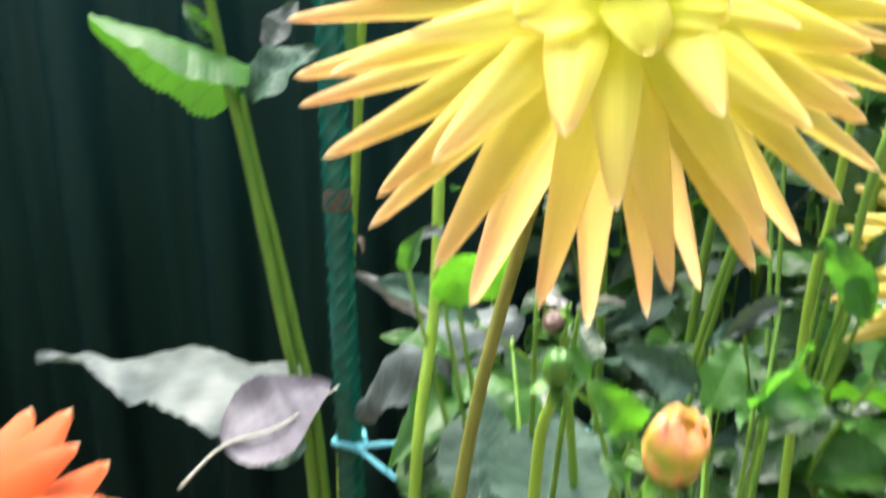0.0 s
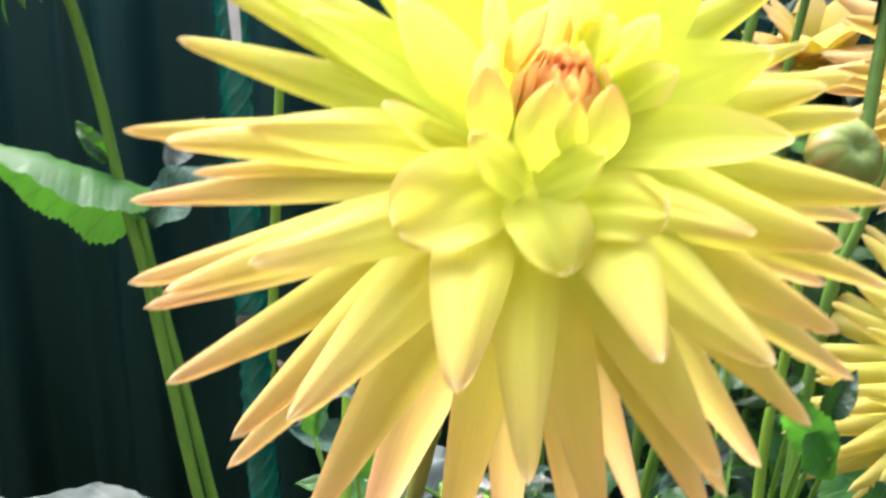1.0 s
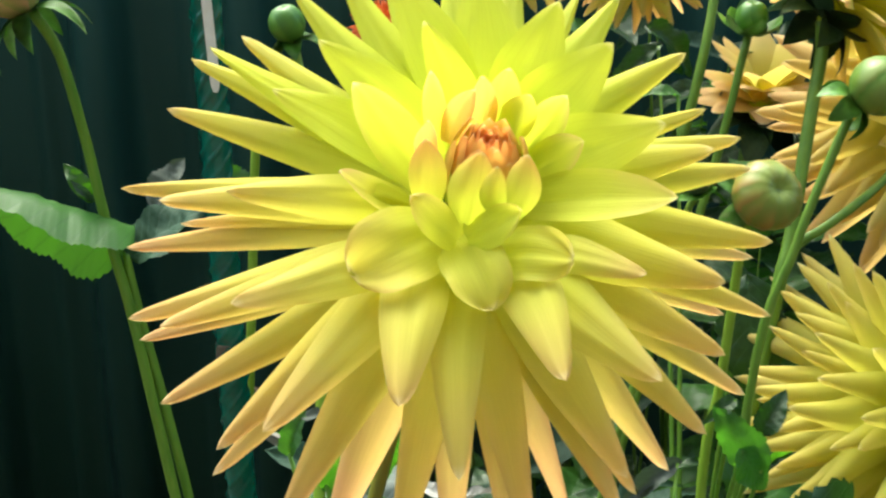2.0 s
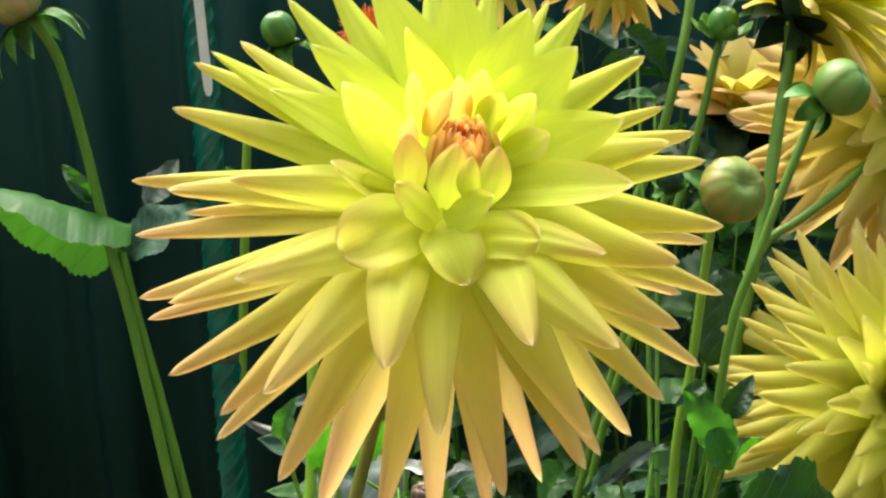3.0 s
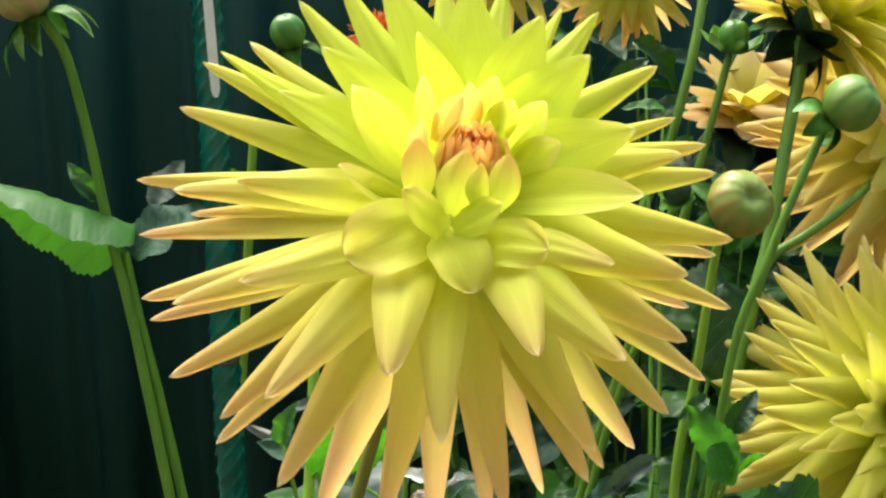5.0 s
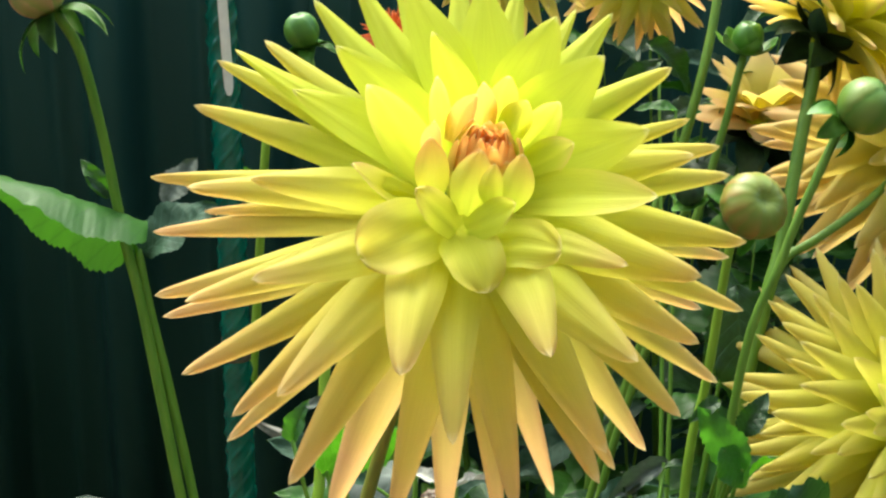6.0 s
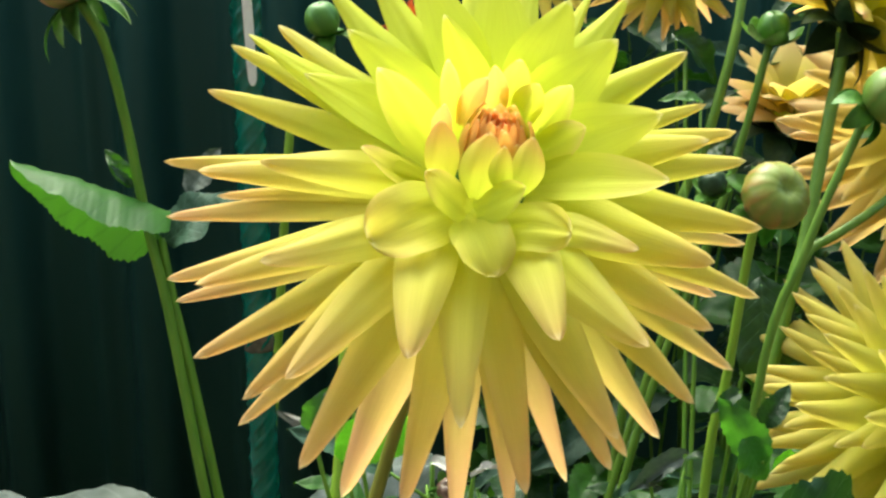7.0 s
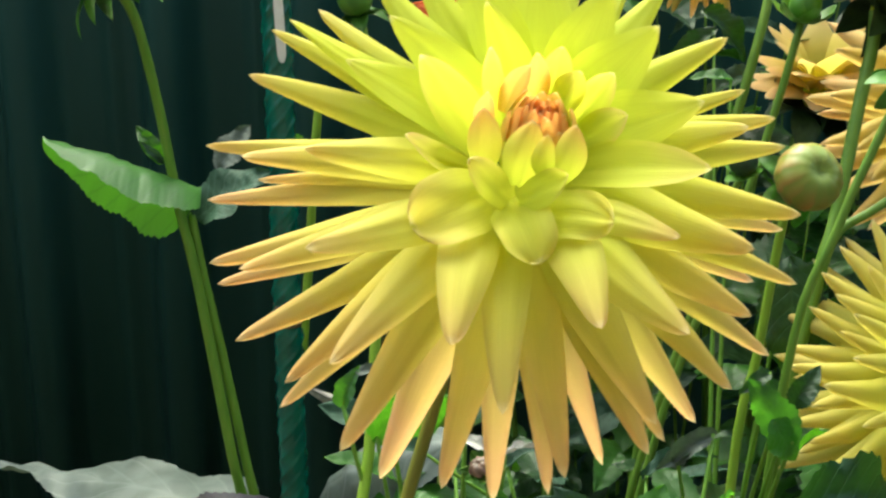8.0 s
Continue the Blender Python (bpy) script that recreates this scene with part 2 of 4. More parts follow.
def tube(points, r0, r1, origin=(0, 0, 0), seg=10, n=6, wobble=0.06, flute=0.0):
    """A round, tapered stalk along a smooth line."""
    bm = bmesh.new()
    line = [p - Vector(origin) for p in spline(points, n)]
    rings, x = [], Vector((1, 0, 0))
    for i, c in enumerate(line):
        t = (line[min(i + 1, len(line) - 1)] - line[max(i - 1, 0)]).normalized()
        x = (x - t * x.dot(t)).normalized()
        y = t.cross(x)
        f = i / (len(line) - 1)
        r = (r0 + (r1 - r0) * f) * (1 + wobble * noise.noise(c * 40))
        ring = []
        for k in range(seg):
            a = 2 * math.pi * k / seg
            rr = r * (1 - flute * (k % 2))
            ring.append(bm.verts.new(c + (x * math.cos(a) + y * math.sin(a)) * rr))
        rings.append(ring)
    for a, b in zip(rings, rings[1:]):
        for k in range(seg):
            bm.faces.new((a[k], a[(k + 1) % seg], b[(k + 1) % seg], b[k]))
    bm.faces.new(rings[0][::-1])
    bm.faces.new(rings[-1])
    return bm


def smooth01(x):
    x = min(max(x, 0.0), 1.0)
    return x * x * (3 - 2 * x)


def receptacle(rad, height):
    """The dome that carries the florets, in metres along the bloom's axis."""
    bm = bmesh.new()
    prof = [(0.35, -0.75), (0.8, -0.5), (1.0, -0.1), (0.95, 0.25), (0.75, 0.6), (0.45, 0.88), (0.12, 1.0)]
    rings = [[bm.verts.new((rad * p * math.cos(k * math.pi / 8), rad * p * math.sin(k * math.pi / 8), height * z)) for k in range(16)] for p, z in prof]
    for a, b in zip(rings, rings[1:]):
        for k in range(16):
            bm.faces.new((a[k], a[(k + 1) % 16], b[(k + 1) % 16], b[k]))
    bm.faces.new(rings[0][::-1])
    bm.faces.new(rings[-1])
    return bm


def sepal_mesh(length, width, bend, seed=0):
    """A pointed green bract; it leaves the origin along +x and bends towards -z."""
    bm = bmesh.new()
    rows = []
    for i in range(9):
        u = i / 8
        ang = bend * u
        x = length * (math.sin(ang) / bend if bend else u)
        z = -length * ((1 - math.cos(ang)) / bend if bend else 0)
        w = width * (math.sin(math.pi * min(1, 0.18 + 0.82 * u)) ** 0.8 + 0.02)
        rows.append([bm.verts.new((x, w * v, z + abs(v) * w * 0.35 + 0.0012 * noise.noise(Vector((u * 3, v, seed))))) for v in (-1, -0.5, 0, 0.5, 1)])
    for a, b in zip(rows, rows[1:]):
        for k in range(4):
            bm.faces.new((a[k], a[k + 1], b[k + 1], b[k]))
    res = bmesh.ops.solidify(bm, geom=bm.faces[:], thickness=0.0006)
    me = bpy.data.meshes.new("sepal")
    bm.to_mesh(me)
    bm.free()
    return me


def leaf_mesh(fold=0.35, droop=0.25, teeth=9, twist=0.0, wide=0.5, wave=0.05, seed=0, rows=36, roll=0.0, lobe=0.75, sharp=0.85, arch=0.0):
    """A toothed oval leaf of unit length along +y, upper face to +z."""
    bm = bmesh.new()
    uvl = bm.loops.layers.uv.new("UVMap")
    grid = []
    vs = (-1, -0.66, -0.33, 0, 0.33, 0.66, 1)
    for i in range(rows + 1):
        u = i / rows
        w = wide * 0.5 * (math.sin(math.pi * u ** lobe) ** sharp + 0.012)
        tooth = (u * teeth) % 1.0
        row = []
        for v in vs:
            ww = w * (1 - (0.15 if teeth < 15 else 0.07) * tooth * (abs(v) > 0.9))
            x = v * ww
            z = fold * abs(x) - droop * u * u + wave * math.sin(u * 14 + seed + 2 * v) * abs(v) ** 1.5 * 0.5 + 0.03 * noise.noise(Vector((u * 4, v * 2, seed))) + 0.022 * noise.noise(Vector((u * 11, v * 3.2, seed + 5)))
            z += arch * 4 * u * (1 - u) - roll * v * v * ww * 1.6
            a = twist * u
            y = u - 0.35 * droop * u * u
            row.append((bm.verts.new((x * math.cos(a) - z * math.sin(a) * 0.6, y, z * math.cos(a) + x * math.sin(a))), (v, u)))
        grid.append(row)
    for r1, r2 in zip(grid, grid[1:]):
        for j in range(len(vs) - 1):
            q = (r1[j], r1[j + 1], r2[j + 1], r2[j])
            f = bm.faces.new([k[0] for k in q])
            for loop, k in zip(f.loops, q):
                loop[uvl].uv = k[1]
    me = bpy.data.meshes.new("leaf")
    bm.to_mesh(me)
    bm.free()
    return me


def span(base, tip, up, width=1.0, thick=1.0):
    """The pose of a unit-long leaf from base to tip, its upper face towards up."""
    base, tip = Vector(base), Vector(tip)
    y = tip - base
    size = y.length
    y.normalize()
    z = Vector(up)
    z = (z - y * z.dot(y)).normalized()
    x = y.cross(z)
    m = Matrix((x, y, z)).transposed().to_4x4()
    m.translation = base
    return m @ Matrix.Diagonal((size * width, size, size * thick, 1))


def frame_of(axis, origin, spin=0.0):
    z = Vector(axis).normalized()
    x = Vector((0, 0, 1)).cross(z)
    x = x.normalized() if x.length > 1e-3 else Vector((1, 0, 0))
    m = Matrix((x, z.cross(x), z)).transposed().to_4x4()
    m.translation = origin
    return m @ Matrix.Rotation(spin, 4, "Z")


def leaf(plant, mesh, material, base, tip, up=(0, 0, 1), width=1.0, label="", thick=1.0):
    off = Matrix.Translation(-plant.location)
    if mesh.materials and mesh.materials[0] != material:
        mesh = leaf_copy(mesh, material)
    return mesh_part("leaf", mesh, material, plant, label, True, off @ span(base, tip, up, width, thick))


COPIES = {}


def leaf_copy(mesh, material):
    key = (mesh.name, material.name)
    if key not in COPIES:
        COPIES[key] = mesh.copy()
        COPIES[key].materials.clear()
        COPIES[key].materials.append(material)
    return COPIES[key]


LEAVES = [leaf_mesh(0.35, 0.25, 12, 0.2, 0.5, 0.05, 1), leaf_mesh(0.5, 0.4, 11, -0.3, 0.58, 0.08, 2), leaf_mesh(0.15, 0.15, 13, 0.1, 0.62, 0.06, 3),
          leaf_mesh(0.6, 0.5, 7, 0.5, 0.45, 0.1, 4), leaf_mesh(0.25, -0.2, 9, -0.2, 0.52, 0.09, 5), leaf_mesh(-0.4, 0.0, 22, 0.25, 0.5, 0.05, 6, rows=60, arch=0.16)]
for one in LEAVES:
    one.materials.append(leaf_dark)


# ---- setting ----
def ground():
    bm = bmesh.new()
    n = 28
    rows = []
    for i in range(n + 1):
        f = 2 * i / n - 1
        rows.append([bm.verts.new((math.copysign(abs(f) ** 4, f) * 150, math.copysign(abs(g) ** 4, g) * 150, 0)) for g in (2 * j / n - 1 for j in range(n + 1))])
    for row in rows:
        for v in row:
            v.co.z = 0.02 * noise.noise(v.co * 3) if v.co.length < 4 else 0
    for a, b in zip(rows, rows[1:]):
        for j in range(n):
            bm.faces.new((a[j], b[j], b[j + 1], a[j + 1]))
    tagged(part("ground", bm, soil), "dark brown garden soil under the dahlia bed", "soil", kind="structure")


FENCE_Y = 1.40


def fence():
    """Steel sheets with rounded ribs, each an object, between two rails."""
    root = thing("fence", (0, FENCE_Y, 0), "dark green ribbed steel sheet fence behind the flower bed", "fence")
    # broad pans with rounded ribs and a fine swage in each pan
    pitch, depth = 0.21, 0.055
    prof = []
    for i in range(24):
        f = i / 24
        rib = math.exp(-((f - 0.68) / 0.17) ** 4)
        swage = 0.16 * math.exp(-((f - 0.27) / 0.05) ** 2)
        prof.append((f * pitch, rib + swage))
    width = pitch * 3
    bm = bmesh.new()
    pts = [(k * pitch + x, z * depth) for k in range(3) for x, z in prof] + [(width + 0.03, 0)]
    loop = [bm.verts.new((x, -y, 0.04)) for x, y in pts] + [bm.verts.new((x, 0.0012 - y, 0.04)) for x, y in reversed(pts)]
    face = bm.faces.new(loop)
    top = bmesh.ops.extrude_face_region(bm, geom=[face])
    for v in top["geom"]:
        if isinstance(v, bmesh.types.BMVert):
            v.co.z = 1.98
    bmesh.ops.recalc_face_normals(bm, faces=bm.faces[:])
    me = bpy.data.meshes.new("sheet")
    bm.to_mesh(me)
    bm.free()
    for k in range(-6, 7):
        mesh_part("sheet", me, fence_paint, root, at=Matrix.Translation((k * width - 0.225, 0.0016 * (k % 2), 0)))
    for z in (0.06, 1.96):
        bm = bmesh.new()
        bmesh.ops.create_cube(bm, size=1.0)
        bmesh.ops.scale(bm, vec=(7.8, 0.045, 0.05), verts=bm.verts)
        bmesh.ops.bevel(bm, geom=bm.edges[:], offset=0.006, segments=2, affect="EDGES")
        part("rail", bm, fence_paint, root, smooth=False, at=Matrix.Translation((0.075, 0.034, z)))


def sky_blocking_walls():
    """Plain unseen walls, added beside and behind the camera to hold back skylight."""
    for name, size, place, mat, label in (
            # the tall south one is invented to keep frontal sky off the petals
            ("wall_south", (8.4, 0.22, 4.2), (0, -1.9, 2.1), wall_coat, "plain unseen wall added to block skylight from the front"),
            ("wall_west", (0.12, 3.1, 2.0), (-4.0, -0.22, 1.0), fence_paint, "plain dark green unseen side wall added to block low sky"),
            ("wall_east", (0.12, 3.1, 2.0), (4.0, -0.22, 1.0), fence_paint, "plain dark green unseen side wall added to block low sky")):
        bm = bmesh.new()
        bmesh.ops.create_cube(bm, size=1.0)
        bmesh.ops.scale(bm, vec=size, verts=bm.verts)
        bmesh.ops.bevel(bm, geom=bm.edges[:], offset=0.012, segments=2, affect="EDGES")
        tagged(part(name, bm, mat, smooth=False, at=Matrix.Translation(place)), label, "wall", kind="structure")


# ---- the large yellow bloom ----
def floret_mesh(tip, foot, w, arch, tilt=0.0, roll=2.8, cup=0.3, bend=(0.25, 0.9), blunt=0.2, peak=0.4, taper=1.45, end=0.06, narrow=0.55, sway=0.0, hook=0.0, ruffle=0.0, rib=0.35,
                blush=0.3, tint=0.36, rim=0.1, nu=20, nv=12, seed=0):
    """One ray floret in millimetres round the bloom's axis, from its foot on the dome to its tip. w is the half width across, arch the rise
    of its back; its margins fold back more and more towards the tip (roll) or stand up round its base (a negative cup)."""
    p2, p0 = Vector(tip), Vector(foot)
    chord = p2 - p0
    size = chord.length
    side = Vector((0, 0, 1)).cross(chord).normalized()
    side = Matrix.Rotation(radians(tilt), 3, chord.normalized()) @ side
    nrm = chord.cross(side).normalized()
    p1 = (p0 * 0.55 + p2 * 0.45) + nrm * arch * 2
    bm = bmesh.new()
    uvl = bm.loops.layers.uv.new("UVMap")
    bl = bm.verts.layers.float.new("blush")
    grid = []
    for i in range(nu + 1):
        u = 1 - (1 - i / nu) ** 1.3
        c = p0 * (1 - u) ** 2 + p1 * 2 * u * (1 - u) + p2 * u * u
        t = ((p1 - p0) * 2 * (1 - u) + (p2 - p1) * 2 * u).normalized()
        N = t.cross(side).normalized()
        c = c + N * (hook * size * max(0.0, u - 0.6) ** 2) + side * (sway * math.sin(u * math.pi))
        rise = narrow + (1 - narrow) * math.sin(min(u / peak, 1) * math.pi / 2)
        fall = max(0.0, (u - peak) / (1 - peak))
        round_off = math.sqrt(max(0.0, 1 - ((u - 1 + end) / end) ** 2)) if u > 1 - end else 1.0
        half = w * rise * (1 - (1 - blunt) * fall ** taper) * (0.05 + 0.95 * round_off)
        A = cup + (roll - cup) * smooth01((u - bend[0]) / (bend[1] - bend[0]))
        if abs(A) < 0.05:
            A = 0.05
        rho = half / math.sin(min(abs(A) / 2, math.pi / 2)) * (1 if A > 0 else -1)
        row = []
        for j in range(nv + 1):
            v = 2 * j / nv - 1
            ang = v * abs(A) / 2
            wave = 0.45 * noise.noise(Vector((u * 2.2, v * 1.1, seed * 3.7 + w))) * (0.3 + u)
            wave += ruffle * math.sin(v * 4.2 + seed * 2.1 + u * 5) * u * u * abs(v)
            groove = rib * (0.6 * math.cos(v * 3 * math.pi) * (1 - abs(v)) + math.exp(-(v * 5) ** 2)) * (1 - 0.75 * u) * min(1.0, w / 5)
            vert = bm.verts.new((c + side * (abs(rho) * math.sin(ang)) + N * (-rho * (1 - math.cos(ang)) + wave - groove)) * 0.001)
            vert[bl] = blush + tint * u ** 2.4 + rim * v * v * u - 0.16 * (1 - u)
            row.append((vert, (v, u)))
        grid.append(row)
    for r1, r2 in zip(grid, grid[1:]):
        for j in range(nv):
            q = (r1[j], r1[j + 1], r2[j + 1], r2[j])
            f = bm.faces.new([k[0] for k in q])
            for loop, k in zip(f.loops, q):
                loop[uvl].uv = k[1]
    me = bpy.data.meshes.new("petal")
    bm.to_mesh(me)
    bm.free()
    return me


# florets round the bloom's axis, in millimetres: tip across, up and forward, foot likewise, half width, arch, tilt in degrees
LEFT = [
    (-95.3, 4.8, -12, -17.5, -6.4, 4, 4.6, 5, 0), (-84.4, 28.6, -18, -14.1, -2.7, 2, 5.6, 5, 0), (-76.8, 41, -13, -12.3, 0.6, 2, 4.8, 5, 0),
    (-62.8, 47, -12, -10.6, 2.2, 2, 5.2, 4, 0), (-74.2, 27.9, -22, -12.3, -1.8, -2, 3.4, 4, 0), (-97.2, -8.8, -26, -12.6, -9.8, 0, 4.8, 4, 0),
    (-80.6, -4.2, -18, -12.6, -9, 0, 3.4, 4, 0), (-92.8, -35.1, -23, -11.2, -14, 0, 4.8, 4, 0), (-91, -31.9, 0, -13, -14.4, 6, 5.4, 5, 0),
    (-79.2, -6.1, 22, -16.9, -8.5, 10, 5.6, 6, 0)]
LOW_LEFT = [
    (-79, -36.5, 22, -12.4, -15.6, 12, 5.4, 6, 0), (-83.7, -53.5, -4, -10.6, -15.7, 4, 5.8, 5, 0), (-68, -65.7, 8, -10, -16.5, 8, 6, 6, 0),
    (-71.4, -72, -9, -9.7, -15.8, 2, 5.2, 5, 0), (-53.4, -84.1, 0, -9.2, -17.3, 8, 7.2, 7, 0), (-43.7, -92.8, -30, -8, -15.8, 0, 8, 6, 0),
    (-25.5, -94.5, -6, -7.7, -17.9, 8, 6.6, 7, 0), (-10, -99.3, -28, -6, -16.2, 0, 6.4, 5, 0)]
LOW_RIGHT = [
    (7.5, -91, 8, -4.5, -18.2, 10, 6.2, 7, 0), (5.5, -96.7, -18, -5, -16.5, 2, 5.4, 5, 0), (23.6, -88.7, -34, -2.2, -15.7, 0, 5.2, 4, 0), (32.4, -85, -4, -1, -16.8, 6, 6.6, 6, 0),
    (32.1, -76.7, 10, 0.1, -17.6, 12, 7.6, 7, 0), (37.2, -81.4, -6, 0.7, -16, 4, 5.2, 5, 0), (49.8, -76.2, -22, 3.6, -14.5, 0, 6.2, 4, 0),
    (56, -66.9, -3, 4.9, -15, 4, 6.2, 5, 0), (70.2, -56.8, -14, 6.7, -13.3, 2, 5.4, 4, 0), (58.8, -47.6, 10, 6, -14.9, 10, 6.8, 6, 0)]
RIGHT = [
    (58.1, -30.3, 18, 7.1, -13.8, 16, 8, 6, 0), (69.1, -33.8, -24, 8.6, -12.2, 0, 4.8, 4, 0), (78, -36, -11, 8.4, -11.7, 2, 5.2, 4, 0),
    (76, -18, 2, 9.1, -7.6, 6, 6.6, 5, 0), (76.7, -18.9, -18, 9.7, -7.1, 0, 4.6, 4, 0), (76.8, 5.4, -12, 9.9, -2.1, 0, 5.8, 4, 0),
    (71.1, 11.3, -2, 9, 0, 2, 5.4, 4, 0), (59.7, 5.1, 12, 8.7, -2.3, 8, 6.4, 5, 0), (65.3, 22.5, -12, 8.5, 2.2, 0, 4.2, 3, 0),
    (58, 35.3, -2, 7, 5.6, 0, 6.2, 4, 0)]
CROWN_BACK = [
    (-47.9, 57.8, -6, -5.5, 4.3, 0, 7.2, 4, 0), (-36.5, 67.3, -8, -4.5, 6.5, -2, 6.6, 4, 0), (-30.9, 58.2, -14, -4.4, 6.7, -3, 4.6, 3, 0),
    (-23.8, 72, -10, -2.7, 8.4, -3, 7, 4, 0), (-4.5, 69.7, -12, 0.8, 12.6, -3, 6.6, 3, 0), (15.1, 66.6, -10, 5, 12.5, -3, 6, 3, 0),
    (32, 57.7, -12, 4.9, 11.3, -2, 4.8, 3, 0), (42.1, 54, -6, 6.3, 9.9, 0, 6.8, 4, 0), (-70.3, 40.6, -2, -12.4, -0.1, 5, 5.4, 5, 0)]
CROWN = [
    (-20.7, 55.7, 12, -2.6, 7.2, 8, 8.2, 4, 0), (1.4, 55.3, 12, 1.6, 10.4, 8, 9.4, 3, 0), (21.2, 43.4, 18, 4.1, 10.3, 8, 8.8, 3, 0),
    (33, 29.8, 24, 5.4, 7.2, 10, 9.4, 3, 0), (43.1, 7.2, 30, 6.3, -1.2, 14, 9.2, 3, 0), (-52.5, 23.9, 12, -11.9, -2.4, 11, 6.8, 5, 0),
    (-40.1, 33.2, 22, -7, 1.3, 12, 7.4, 2, 0), (-14.1, 35.2, 28, -2.9, 7.2, 14, 5.8, 1, 0)]
INNER = [
    (-31.4, 17, 38, -12.4, -6.1, 20, 6.6, -1, 0), (-34.9, -6.5, 48, -18, -10.3, 24, 4.6, -1, 25), (-13.5, 18.2, 41, -11, 3.3, 22, 3, -1, 0),
    (18.4, 12.6, 37, 9.2, 2.8, 22, 4.8, -1, 0), (21.5, 1.4, 38, 10.2, -2, 22, 5.2, -1, 0), (41.6, -13.6, 42, 7.4, -10.3, 22, 6.8, 3, -12)]
FRONT = [
    (-59.6, -10.2, 48, -18.1, -11.5, 26, 5.6, 5, 0), (-58.1, -36, 55, -16.1, -19.5, 27, 5.8, 5, 0), (-52.7, -62.6, 46, -12.6, -20.3, 24, 6.9, 7, 0),
    (-23.5, -58.7, 57, -15.8, -23.7, 28, 7.6, 6, 0), (-11.4, -74.5, 49, -7, -21.2, 24, 6.5, 8, 0), (11.1, -54.8, 58, 1.3, -23.6, 28, 7.3, 6, 0),
    (34.3, -55.1, 44, 4.4, -22, 24, 7.8, 7, 0), (33.2, -31.0, 42, 7.5, -22.5, 28, 4.8, 4, -10)]
CURLS = [
    (-33.4, -29.1, 46, -11.4, -18.2, 33, 9.4, 5, 0), (-2.2, -38.0, 49, -9.4, -19.8, 34, 7.4, 4, 0), (15.8, -27.6, 49, -4.0, -26.6, 34, 6.8, 4, -14)]
COLLAR = [
    (-1.3, 17.3, 39, -2, 6.4, 24, 3.4, -1, 0), (-3.7, 13.2, 42, -9.6, 4.4, 28, 3.2, -1, 0), (5.2, 19.7, 37, 3.7, 8.4, 22, 4.2, -1, 0),
    (10.1, 13.5, 36, 5.4, 5.6, 24, 4.4, -1, 0), (-14.6, 5.6, 44, -13.6, -1.5, 30, 2.8, -1, 0)]
UPRIGHT = [
    (-15.5, 0.8, 46, -14.8, -13.7, 38, 4.4, 2.4, 0), (-3.2, -3.6, 50, -7.4, -18.3, 42, 5.2, 2.4, 0), (-0.2, -7.1, 51, -0.1, -17.2, 44, 3, 2, 0),
    (7.1, -4, 48, 2.7, -17.6, 42, 4.2, 2.2, 0)]
SPOONS = [
    (-19.4, -12.6, 48, -8.8, -21.6, 40, 4.2, 1, 6), (4.9, -17.0, 50, -7.0, -21.6, 41, 4.3, 1, -10)]
# short florets that close the throat
THROAT = [(-8, -24, 25, -6, -12, 12, 6, 1, 0), (-13, -20, 25, -9, -10, 12, 5, 1, 0), (-2, -22, 25, -2, -12, 12, 5, 1, 0)]


